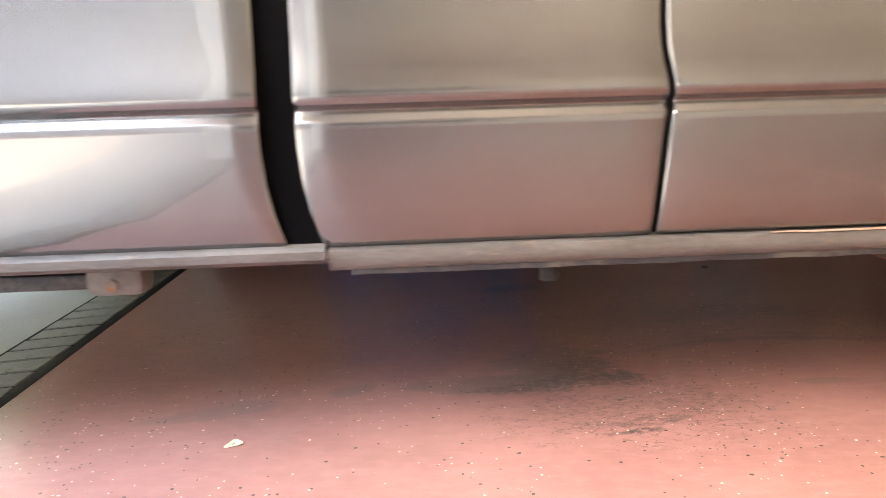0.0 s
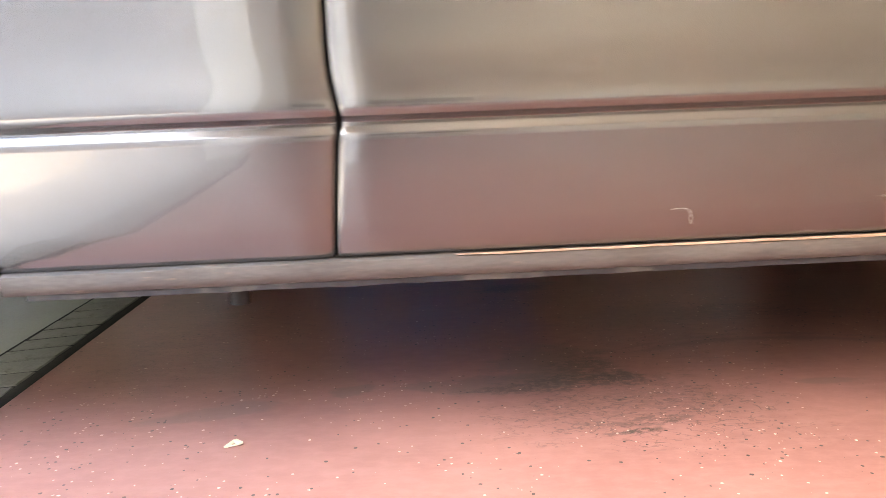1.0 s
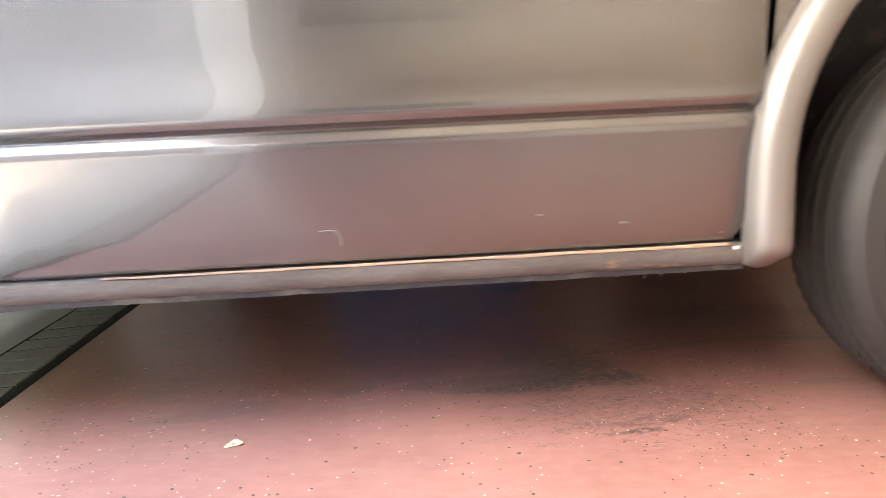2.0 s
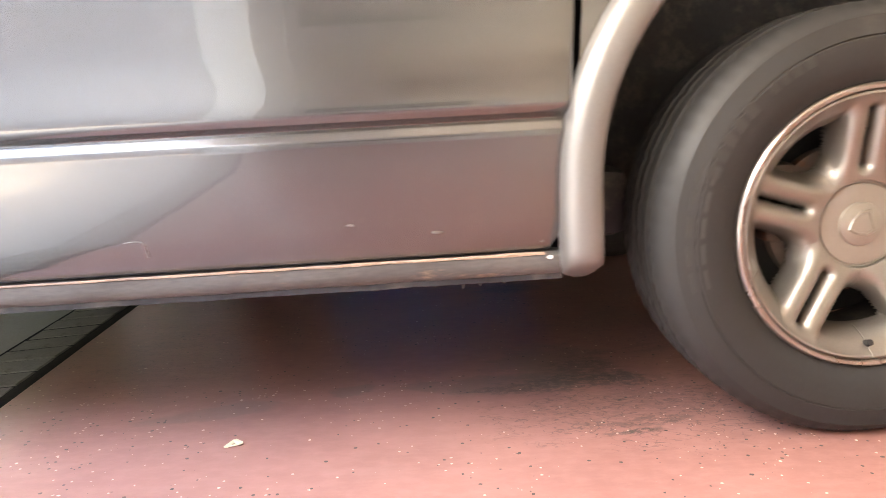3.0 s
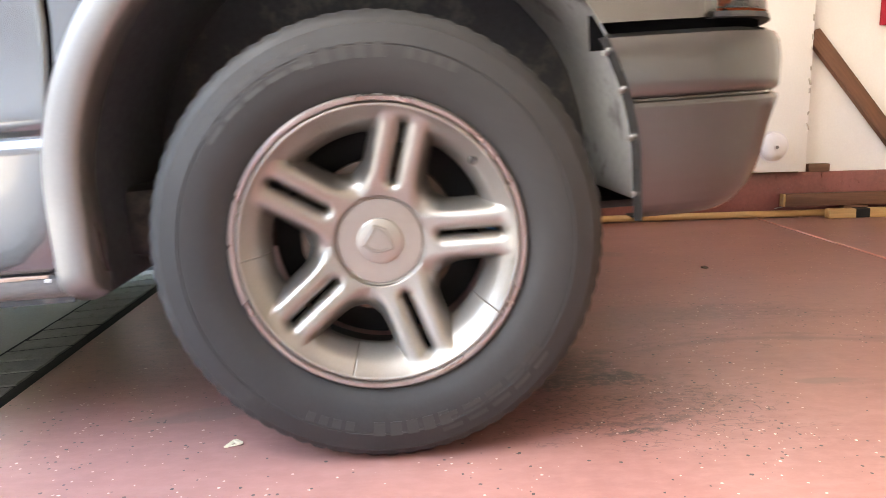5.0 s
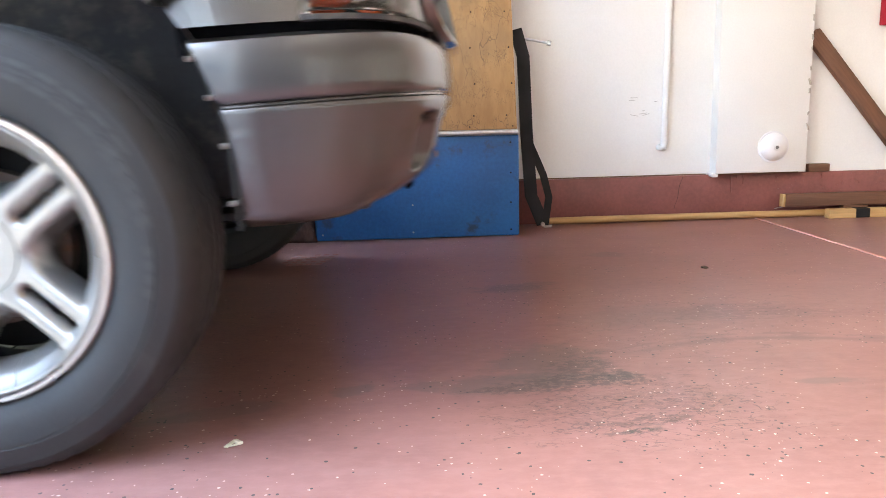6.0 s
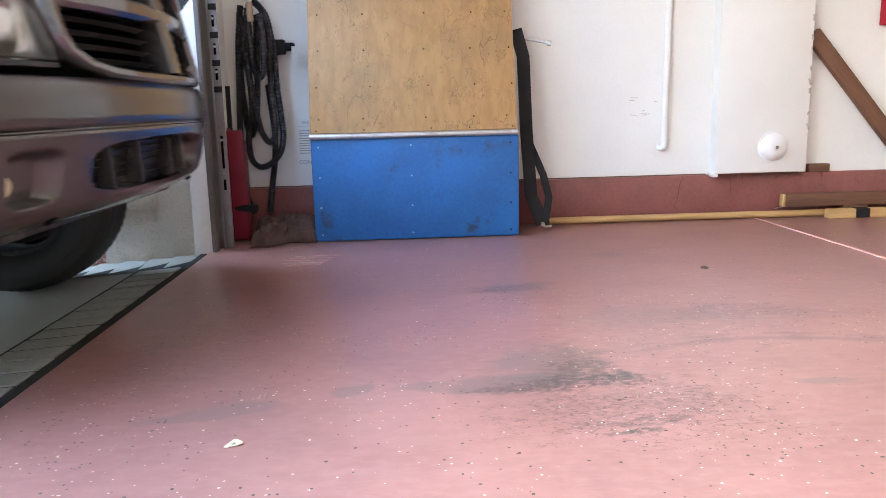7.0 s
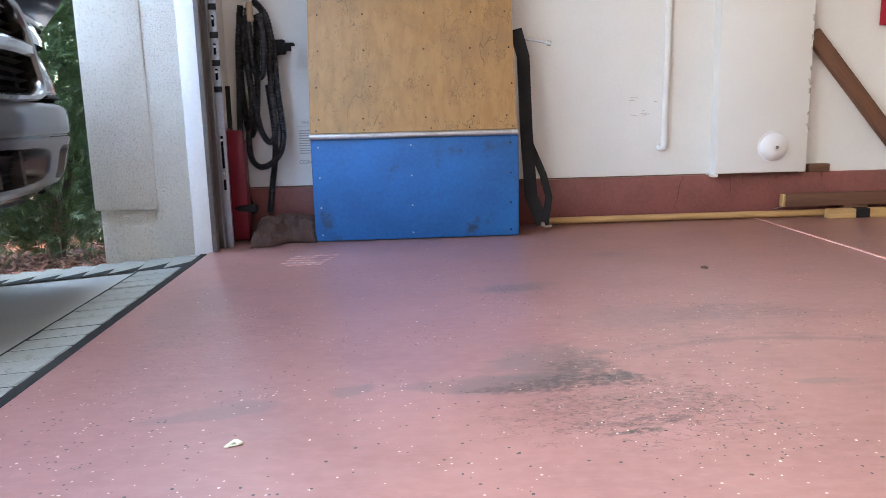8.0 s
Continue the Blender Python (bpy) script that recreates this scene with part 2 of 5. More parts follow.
MULCH_BED = surface("red_bark_soil", (0.16, 0.085, 0.065), 0.95, vary=0.45, scale=14, fine=70, bump=0.8, dist=0.01)
MULCH = surface("red_bark_chips", (0.30, 0.15, 0.11), 0.9, vary=0.3, scale=30, fine=90, bump=0.4)
BLUE = surface("blue_painted_plywood", (0.012, 0.125, 0.36), 0.5, vary=0.22, scale=4, fine=70, bump=0.3, dirt=(0.03, 0.065, 0.12), dirt_lo=0.56)
STEEL = surface("dull_galvanised_steel", (0.55, 0.56, 0.57), 0.38, 0.9, vary=0.15, scale=10, bump=0.08)
TRACK_STEEL = surface("weathered_track_steel", (0.30, 0.30, 0.31), 0.45, 0.7, vary=0.2, scale=8, bump=0.1)
DARK_STEEL = surface("black_painted_steel", (0.006, 0.006, 0.007), 0.8, 0.0, vary=0.2, bump=0.15)
BOLT = surface("zinc_bolt", (0.45, 0.44, 0.42), 0.4, 0.9, vary=0.2, bump=0.1)
# flat near-black that paints the shade inside gaps, slots and openings
VOID_SHADE, hole_tree, hole_bsdf = nodes_of("dark_void_shade")
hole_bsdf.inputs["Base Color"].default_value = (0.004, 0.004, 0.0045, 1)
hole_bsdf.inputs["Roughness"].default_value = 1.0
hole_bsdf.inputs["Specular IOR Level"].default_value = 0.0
WHITE_TRIM = surface("white_door_trim", (0.80, 0.80, 0.79), 0.5, vary=0.05, bump=0.08)
WEATHER = surface("grey_brown_weather_strip", (0.13, 0.11, 0.10), 0.7, vary=0.25, bump=0.2)
WOOD = surface("pine_pole_wood", (0.46, 0.275, 0.115), 0.55, vary=0.2, scale=4, fine=30, stretch=(0.3, 5, 5), bump=0.15)
LUMBER = surface("brown_lumber", (0.14, 0.062, 0.035), 0.65, vary=0.3, scale=3, fine=25, stretch=(0.4, 6, 6), bump=0.3)
PINE_END = surface("cut_pine_end", (0.52, 0.33, 0.14), 0.7, vary=0.2, scale=15, bump=0.2)
HOSE = surface("black_ribbed_hose", (0.010, 0.010, 0.014), 0.5, vary=0.2, bump=0.15)
RED = surface("red_painted_steel", (0.17, 0.004, 0.018), 0.4, vary=0.15, bump=0.1, dirt=(0.18, 0.02, 0.02), dirt_lo=0.66)
RAG = surface("brown_cloth", (0.075, 0.04, 0.031), 0.95, vary=0.4, scale=18, fine=220, bump=0.7, dist=0.004)
PAPER = surface("white_paper", (0.78, 0.77, 0.74), 0.8, vary=0.05, bump=0.1)
INK = surface("grey_printing", (0.34, 0.34, 0.36), 0.8, vary=0.1, bump=0)
PLASTIC = surface("white_plastic", (0.76, 0.75, 0.76), 0.35, vary=0.03, bump=0.03)
BLACK = surface("dusty_black_plastic", (0.022, 0.023, 0.027), 0.6, vary=0.4, scale=7, fine=90, bump=0.25, dirt=(0.075, 0.07, 0.062), dirt_lo=0.5)
LINER = surface("dusty_wheel_well_liner", (0.066, 0.07, 0.08), 0.62, vary=0.4, scale=5, fine=70, bump=0.25, dirt=(0.11, 0.11, 0.11), dirt_lo=0.58)
FENDER = surface("dusty_inner_fender", (0.32, 0.32, 0.31), 0.55, 0.2, vary=0.2, scale=6, fine=70, bump=0.2, dirt=(0.12, 0.115, 0.105), dirt_lo=0.56)
RUBBER = surface("tyre_rubber", (0.0175, 0.017, 0.0168), 0.7, vary=0.15, scale=5, fine=120, bump=0.12, dirt=(0.032, 0.03, 0.028), dirt_lo=0.6)
RUBBER_LETTER = surface("raised_tyre_rubber", (0.027, 0.026, 0.025), 0.6, vary=0.1, bump=0.1)
ALLOY = surface("silver_alloy", (0.29, 0.272, 0.25), 0.36, 0.8, vary=0.07, scale=12, fine=300, bump=0.03, dirt=(0.20, 0.175, 0.15), dirt_lo=0.66)
ALLOY_LIP = surface("machined_alloy", (0.40, 0.36, 0.34), 0.3, 0.95, vary=0.03, scale=12, bump=0.03)
CAP = surface("alloy_centre_cap", (0.33, 0.31, 0.28), 0.38, 0.7, vary=0.05, bump=0.02)
IRON = surface("rusty_cast_iron", (0.16, 0.12, 0.10), 0.7, 0.4, vary=0.3, scale=14, bump=0.3, dirt=(0.22, 0.09, 0.04), dirt_lo=0.55)
SILL_PAINT = surface("scuffed_sill_paint", (0.105, 0.097, 0.092), 0.55, 0.1, vary=0.25, scale=12, fine=90, stretch=(0.5, 1, 2), bump=0.25, dirt=(0.30, 0.21, 0.15), dirt_lo=0.6)
GREY = surface("grey_laminate", (0.17, 0.17, 0.175), 0.5, vary=0.06, bump=0.03)
SILL_SHEEN = surface("tan_sill_sheen", (0.36, 0.24, 0.18), 0.8, vary=0.3, scale=30, fine=150, bump=0.4)
FLARE = surface("satin_silver_flare_paint", (0.19, 0.182, 0.174), 0.4, 0.5, vary=0.06, scale=6, fine=200, bump=0.04, coat=0.3)
GLASS = clear_material("tinted_glass", (0.35, 0.38, 0.38))
LENS = clear_material("clear_lens", (0.95, 0.95, 0.95))
AMBER = surface("amber_lens", (0.85, 0.12, 0.02), 0.18, vary=0.05, bump=0, coat=0.8)
REFLECTOR = surface("chrome_reflector", (0.85, 0.85, 0.84), 0.12, 1.0, vary=0.05, bump=0.1)
RED_LENS = surface("red_tail_lens", (0.45, 0.01, 0.012), 0.15, vary=0.05, bump=0, coat=0.8)
FOG = surface("yellowed_fog_lens", (0.62, 0.52, 0.34), 0.25, vary=0.1, bump=0.1, coat=0.5)
LEAF = leaf_material("juniper_leaf", (0.028, 0.058, 0.02), (0.095, 0.15, 0.05))
BARK = surface("grey_bark", (0.12, 0.085, 0.06), 0.9, vary=0.4, scale=20, bump=0.8, dist=0.006)
ROOF = surface("brown_roof_shingle", (0.16, 0.12, 0.10), 0.9, vary=0.25, bump=0.4)


# ---- mesh helpers ----
def shell(name, verts, faces, material, parent=None, label="", smooth=True):
    me = bpy.data.meshes.new(name)
    me.from_pydata([tuple(v) for v in verts], [], faces)
    me.validate()
    bm = bmesh.new()
    bm.from_mesh(me)
    bmesh.ops.recalc_face_normals(bm, faces=bm.faces)
    bm.to_mesh(me)
    bm.free()
    return finish(name, me, material, parent, label, smooth)


def finish(name, me, material, parent, label, smooth):
    for p in me.polygons:
        p.use_smooth = smooth
    if smooth:
        me.set_sharp_from_angle(angle=radians(38))
    me.materials.append(material)
    ob = new(name, me)
    if parent:
        ob.parent = parent
    return tagged(ob, label)


def part(name, bm, material, parent=None, label="", smooth=True):
    me = bpy.data.meshes.new(name)
    bmesh.ops.recalc_face_normals(bm, faces=bm.faces)
    bm.to_mesh(me)
    bm.free()
    return finish(name, me, material, parent, label, smooth)


def block(bm, x0, x1, y0, y1, z0, z1, bevel=0.003, m=None):
    made = bmesh.ops.create_cube(bm, size=1.0)["verts"]
    t = Matrix.Translation(((x0 + x1) / 2, (y0 + y1) / 2, (z0 + z1) / 2)) @ Matrix.Diagonal((x1 - x0, y1 - y0, z1 - z0, 1))
    bmesh.ops.transform(bm, matrix=(m or Matrix()) @ t, verts=made)
    if bevel:
        edges = list({e for v in made for e in v.link_edges})
        bmesh.ops.bevel(bm, geom=edges, offset=bevel, segments=2, profile=0.5, affect="EDGES")


def boxed(name, x0, x1, y0, y1, z0, z1, material, parent=None, label="", bevel=0.003, m=None, smooth=True):
    bm = bmesh.new()
    block(bm, x0, x1, y0, y1, z0, z1, bevel, m)
    return part(name, bm, material, parent, label, smooth)


def rod(bm, a, b, r0, r1=None, n=16):
    a, b = Vector(a), Vector(b)
    q = (b - a).to_track_quat("Z", "Y").to_matrix().to_4x4()
    bmesh.ops.create_cone(bm, cap_ends=True, segments=n, radius1=r0, radius2=r0 if r1 is None else r1, depth=(b - a).length,
                          matrix=Matrix.Translation((a + b) / 2) @ q)


def rodded(name, a, b, r0, material, parent=None, label="", r1=None, n=16):
    bm = bmesh.new()
    rod(bm, a, b, r0, r1, n)
    return part(name, bm, material, parent, label)


def sheet(rows, close_u=False, close_v=False):
    """Faces over a grid of points: rows of equal length."""
    nu, nv = len(rows), len(rows[0])
    verts = [p for r in rows for p in r]
    faces = []
    for i in range(nu if close_u else nu - 1):
        for j in range(nv if close_v else nv - 1):
            a, b = i * nv + j, i * nv + (j + 1) % nv
            c, d = ((i + 1) % nu) * nv + (j + 1) % nv, ((i + 1) % nu) * nv + j
            faces.append((a, b, c, d))
    return verts, faces


def lathe(profile, n=96):
    """Turns (radius, y) points about the y axis."""
    rows = []
    for k in range(n):
        a = 2 * math.pi * k / n
        rows.append([(r * math.cos(a), y, r * math.sin(a)) for r, y in profile])
    return sheet(rows, close_u=True)


def sweep(path, radius, n=10, ridge=0.0):
    """A tube along points; ridge makes every other ring thinner."""
    path = [Vector(p) for p in path]
    rows, side = [], None
    for i, p in enumerate(path):
        d = (path[min(i + 1, len(path) - 1)] - path[max(i - 1, 0)]).normalized()
        if side is None:
            side = d.orthogonal().normalized()
        side = (side - d * side.dot(d)).normalized()
        up = d.cross(side)
        r = radius * (1 - ridge * (i % 2))
        rows.append([p + side * (r * math.cos(2 * math.pi * k / n)) + up * (r * math.sin(2 * math.pi * k / n)) for k in range(n)])
    verts, faces = sheet(rows, close_v=True)
    m = len(verts)
    faces += [tuple(range(n)), tuple(range(m - n, m))]
    return verts, faces


def spline(points, n):
    """Smooth curve through points, n steps for each span."""
    pts = [Vector(p) for p in points]
    out = []
    for i in range(len(pts) - 1):
        p0, p1, p2, p3 = pts[max(i - 1, 0)], pts[i], pts[i + 1], pts[min(i + 2, len(pts) - 1)]
        for k in range(n):
            t = k / n
            out.append(0.5 * (2 * p1 + (p2 - p0) * t + (2 * p0 - 5 * p1 + 4 * p2 - p3) * t * t + (3 * p1 - p0 - 3 * p2 + p3) * t ** 3))
    out.append(pts[-1])
    return out


def base(name, label, category, at=(0, 0, 0), group=""):
    ob = new(name)
    ob.empty_display_size = 0.1
    ob.location = at
    return tagged(ob, label, category, group)


# ---- the place ----
SLOPE, LIP, SILL_X = 0.07, 0.012, -0.82
WALL_Y, NEAR_Y, BACK_X = 3.62, -3.0, 5.4
DOOR_Y0, DOOR_Y1, DOOR_TOP = -1.75, 3.13, 2.15


def drive_z(x):
    """Height of the driveway: it falls away from the garage, then levels."""
    return -LIP - SLOPE * max(0.0, min(8.0, SILL_X - x)) if x < SILL_X else 0.0


def structure(ob, label, category="structure"):
    return tagged(ob, label, category, kind="structure")


def build_shell():
    structure(boxed("floor", SILL_X, BACK_X, NEAR_Y, WALL_Y, -0.2, 0.0, FLOOR, bevel=0.004), "salmon red painted concrete garage floor with flakes and stains", "floor")
    structure(boxed("wall_north", SILL_X - 0.1, BACK_X, WALL_Y, WALL_Y + 0.15, 0.0, 2.7, WALL, bevel=0), "white painted garage wall with scuffs", "wall")
    structure(boxed("wall_east", BACK_X, BACK_X + 0.15, NEAR_Y - 0.15, WALL_Y + 0.15, 0.0, 2.7, WALL, bevel=0), "plain white garage end wall", "wall")
    structure(boxed("wall_south", SILL_X - 0.1, BACK_X, NEAR_Y - 0.15, NEAR_Y, 0.0, 2.7, WALL, bevel=0), "plain white garage side wall", "wall")
    structure(boxed("ceiling", SILL_X - 0.1, BACK_X + 0.15, NEAR_Y - 0.15, WALL_Y + 0.15, 2.7, 2.8, CEIL, bevel=0), "plain white garage ceiling", "ceiling")
    structure(boxed("wall_west_header", SILL_X - 0.12, SILL_X + 0.02, NEAR_Y, WALL_Y, DOOR_TOP, 2.698, WALL, bevel=0), "wall over the open garage door", "wall")
    structure(boxed("wall_west_pier", SILL_X - 0.25, SILL_X + 0.02, NEAR_Y, DOOR_Y0, -0.1, DOOR_TOP - 0.002, WALL, bevel=0), "wall beside the open garage door", "wall")
    structure(boxed("roof", -0.96, BACK_X + 0.6, NEAR_Y - 0.6, WALL_Y + 0.6, 2.86, 3.1, ROOF, bevel=0.02), "brown shingled house roof with an eave", "roof")
    # stem wall at the foot of the far wall, a little proud
    bm = bmesh.new()
    block(bm, SILL_X + 0.02, BACK_X, WALL_Y - 0.022, WALL_Y + 0.01, 0.0, 0.213, 0.004)
    stem = structure(part("baseboard", bm, STEM), "red-brown painted concrete stem wall", "baseboard")
    # runs and cracks of old paint, and a dark strip as the board's shadow gap
    rnd = random.Random(17)
    y = WALL_Y - 0.0225
    for x, z0, z1 in ((1.571, 0.205, 0.125), (1.63, 0.208, 0.165), (1.60, 0.21, 0.19), (2.02, 0.208, 0.18), (2.12, 0.209, 0.185), (1.79, 0.205, 0.17)):
        v, f = sweep(spline([(x, y, z0), (x + rnd.uniform(-0.002, 0.002), y - 0.001, (z0 + z1) / 2), (x + rnd.uniform(-0.002, 0.004), y - 0.001, z1)], 5), 0.0024, 7)
        shell("paint_run", v, f, STEM, stem)
    v, f = sweep(spline([(1.335, y, 0.207), (1.318, y, 0.16), (1.312, y, 0.11), (1.295, y, 0.055)], 5), 0.0008, 6)
    shell("crack", v, f, JOINT, stem, "dark hairline crack")
    for k in range(46):
        x, z = rnd.uniform(1.75, 2.5), rnd.uniform(0.13, 0.205)
        bm = bmesh.new()
        bmesh.ops.create_icosphere(bm, subdivisions=1, radius=rnd.uniform(0.002, 0.0045), matrix=pose(x, y, z))
        part("paint_blister", bm, STEM, stem)
    boxed("gap_shade_strip", SILL_X + 0.03, 1.455, WALL_Y - 0.0022, WALL_Y + 0.002, 0.2135, 0.2185, LUMBER, stem, "dark strip for the shadow gap under the wall board", 0)
    # control joint in the floor
    bm = bmesh.new()
    block(bm, 1.682, 1.694, NEAR_Y + 0.2, WALL_Y - 0.03, -0.002, 0.0035, 0.001)
    structure(part("floor_joint", bm, surface("pink_joint_filler", (0.72, 0.40, 0.34), 0.6, vary=0.15, bump=0.2)), "pink filled control joint in the floor", "joint")


def build_doorway():
    # pier between the door and the planting: trim board, stucco return, projecting stucco column
    y = DOOR_Y1
    structure(boxed("trim", -0.875, -0.803, y, y + 0.03, -0.02, DOOR_TOP - 0.002, WHITE_TRIM, bevel=0.003), "white painted garage door jamb board", "trim")
    structure(boxed("weather_strip", -0.803, -0.783, y - 0.004, y + 0.035, 0.0, DOOR_TOP - 0.002, WEATHER, bevel=0.002), "grey-brown weather strip along the jamb", "trim")
    pier = new("door_pier")
    structure(pier, "cream stucco pier with a projecting column beside the garage door", "wall")
    bm = bmesh.new()
    block(bm, -1.02, -0.8755, y + 0.012, WALL_Y + 0.3, -0.1, 2.85, 0.004)
    part("stucco_return", bm, STUCCO, pier)
    bm = bmesh.new()
    block(bm, -1.265, -1.012, y + 0.002, WALL_Y + 0.3, 0.185, 2.85, 0.01)
    part("stucco_column", bm, STUCCO, pier)
    bm = bmesh.new()
    block(bm, -1.25, -1.021, y + 0.024, WALL_Y + 0.28, -0.15, 0.184, 0.006)
    part("column_plinth", bm, STUCCO, pier)
    bm = bmesh.new()
    block(bm, SILL_X + 0.0, SILL_X + 0.02, y + 0.032, WALL_Y, 0.0, DOOR_TOP - 0.002, 0)
    structure(part("wall_west_return", bm, WALL), "white wall return behind the door track", "wall")
    bm = bmesh.new()
    block(bm, SILL_X - 0.055, SILL_X + 0.0, y + 0.032, WALL_Y, -0.1, 2.69, 0)
    part("sheathing", bm, STUCCO, pier)


def build_ground():
    xs = [-300, -120, -60, -30, -18, -12] + [-10 + 0.25 * k for k in range(37)] + [-0.83, 0, 8, 20, 60, 300]
    ys = [-300, -100, -40, -15, -6, -3, 0, 2, 3, 3.2, 3.4, 3.7, 4, 4.5, 5, 6, 8, 12, 20, 40, 100, 300]
    rows = []
    for x in xs:
        rows.append([(x, y, (drive_z(x) if x < SILL_X else -LIP) - 0.06 - (0.18 if x > SILL_X - 0.01 else 0.0) + (0.03 * noise.noise((x * 1.3, y * 1.3, 0)) if y > 3.15 and x < -1 else 0.0)) for y in ys])
    v, f = sheet(rows)
    structure(shell("ground", v, f, MULCH_BED), "reddish bark-covered planting ground", "ground")
    # unseen walls added to keep bright low sky out of the truck's reflections
    structure(boxed("garden_wall", -10.3, -10.0, -22.0, 3.0, -0.8, 5.2, SHADED, bevel=0.02), "unseen plain wall across the driveway, added to block low sky", "wall")
    structure(boxed("garden_wall_south", -9.95, -1.2, -7.3, -7.0, -0.8, 7.4, SHADED, bevel=0.02), "unseen plain grey wall beside the driveway, added to block low sky", "wall")
    # driveway slab
    xs = [SILL_X - 0.004] + [-1.05 - 0.5 * k for k in range(40)]
    rows = [[(x, y, drive_z(x) - d) for y, d in ((-4.5, 0.12), (-4.5, 0.006), (0, 0.006), (2.9, 0.006), (3.13, 0.006), (3.13, 0.12))] for x in xs]
    v, f = sheet(rows)
    structure(shell("driveway", v, f, CONCRETE, smooth=False), "pale grey concrete driveway falling away from the garage", "driveway")
    bm = bmesh.new()
    block(bm, SILL_X - 0.036, SILL_X - 0.001, DOOR_Y0, DOOR_Y1, -0.05, -0.004, 0.006)
    structure(part("door_seal", bm, JOINT), "black worn rubber strip along the floor edge", "seal")


def rough_piece(name, lx, ly, h, seed):
    """One worn brick-sized slab with a soft top edge, its top at z = 0."""
    rnd = random.Random(seed)
    j = lambda s=0.0015: rnd.uniform(-s, s)
    ring0 = [(-lx / 2 + j(), -ly / 2 + j(), -h), (lx / 2 + j(), -ly / 2 + j(), -h), (lx / 2 + j(), ly / 2 + j(), -h), (-lx / 2 + j(), ly / 2 + j(), -h)]
    ring1 = [(x, y, -0.004) for x, y, z in ring0]
    ring2 = [(x * (1 - 0.008 / lx), y * (1 - 0.008 / ly), j(0.0006)) for x, y, z in ring0]
    v = ring0 + ring1 + ring2
    f = [(a, (a + 1) % 4, 4 + (a + 1) % 4, 4 + a) for a in range(4)] + [(4 + a, 4 + (a + 1) % 4, 8 + (a + 1) % 4, 8 + a) for a in range(4)] + [(8, 9, 10, 11)]
    me = bpy.data.meshes.new(name)
    me.from_pydata(v, [], f)
    me.materials.append(BRICK)
    return me


def build_brick_border():
    border = structure(new("driveway_border"), "stamped brick border along the driveway edge", "paving")
    for x0, x1, y0, y1 in ((SILL_X - 0.226, SILL_X - 0.030, -1.9, 3.125), (-5.4, SILL_X - 0.226, 2.925, 3.125)):
        v, f = sheet([[(x, y, drive_z(x) + 0.0012) for y in (y0, y1)] for x in (x0, x1)])
        shell("joint_bed", v, f, JOINT, border, smooth=False)
    rnd = random.Random(5)
    meshes = [rough_piece("brick", 0.168, 0.0890, 0.02, s) for s in range(4)]
    long_meshes = [rough_piece("brick", 0.186, 0.0960, 0.02, s) for s in range(4)]
    tilt = math.degrees(math.atan(SLOPE))
    for k in range(48):
        ob = new("brick", meshes[k % 4])
        x = SILL_X - 0.132
        ob.parent, ob.matrix_basis = border, pose(x, 2.857 - 0.098 * k, drive_z(x) + 0.004 + rnd.uniform(-0.001, 0.001), 0, -tilt, rnd.uniform(-0.8, 0.8))
    for k in range(44):
        ob = new("brick", long_meshes[(k + 1) % 4])
        x = SILL_X - 0.085 - 0.104 * k
        ob.parent, ob.matrix_basis = border, pose(x, 3.025, drive_z(x) + 0.004 + rnd.uniform(-0.001, 0.001), 0, -tilt, 90 + rnd.uniform(-0.8, 0.8))


# ---- things along the far wall ----
def build_ramp():
    ramp_thing = base("skate_ramp", "plywood and blue painted skate ramp standing against the wall", "ramp", (0.048, 3.29, 0))
    boxed("front_board", -0.4425, 0.4425, 0.0, 0.02, 0.004, 0.442, BLUE, ramp_thing, "scuffed blue painted board", 0.003)
    for s in (-1, 1):
        boxed("side_board", s * 0.44 - 0.009, s * 0.44 + 0.009, 0.0205, 0.27, 0.004, 0.44, BLUE, ramp_thing, "", 0.003)
    lean = math.degrees(math.atan2(0.16, 0.60))
    m = pose(0, 0.004, 0.468, -lean, 0, 0)
    boxed("plywood_sheet", -0.447, 0.440, 0.0, 0.014, 0.0, 1.0, PLY, ramp_thing, "scratched bare plywood sheet", 0.002, m)
    bm = bmesh.new()
    rod(bm, (-0.448, -0.002, 0.454), (0.442, -0.002, 0.454), 0.0125, n=14)
    part("coping", bm, STEEL, ramp_thing, "dull steel coping pipe")
    for x in (-0.415, -0.02, 0.41):
        for z in (0.03, 0.15, 0.28, 0.41) if x else ():
            rodded("screw", (x, 0.001, z), (x, -0.0015, z), 0.004, DARK_STEEL if x > 0 else BOLT, ramp_thing, n=8)
    rnd = random.Random(3)
    for x in (-0.41, -0.2, 0.05, 0.25, 0.415):
        for z in (0.012, 0.06, 0.2, 0.36, 0.52):
            p = m @ Vector((x + rnd.uniform(-0.02, 0.02), 0.0005, z))
            rodded("screw", p, p + Vector((0, -0.002, -0.0005)), 0.0035, DARK_STEEL, ramp_thing, n=8)


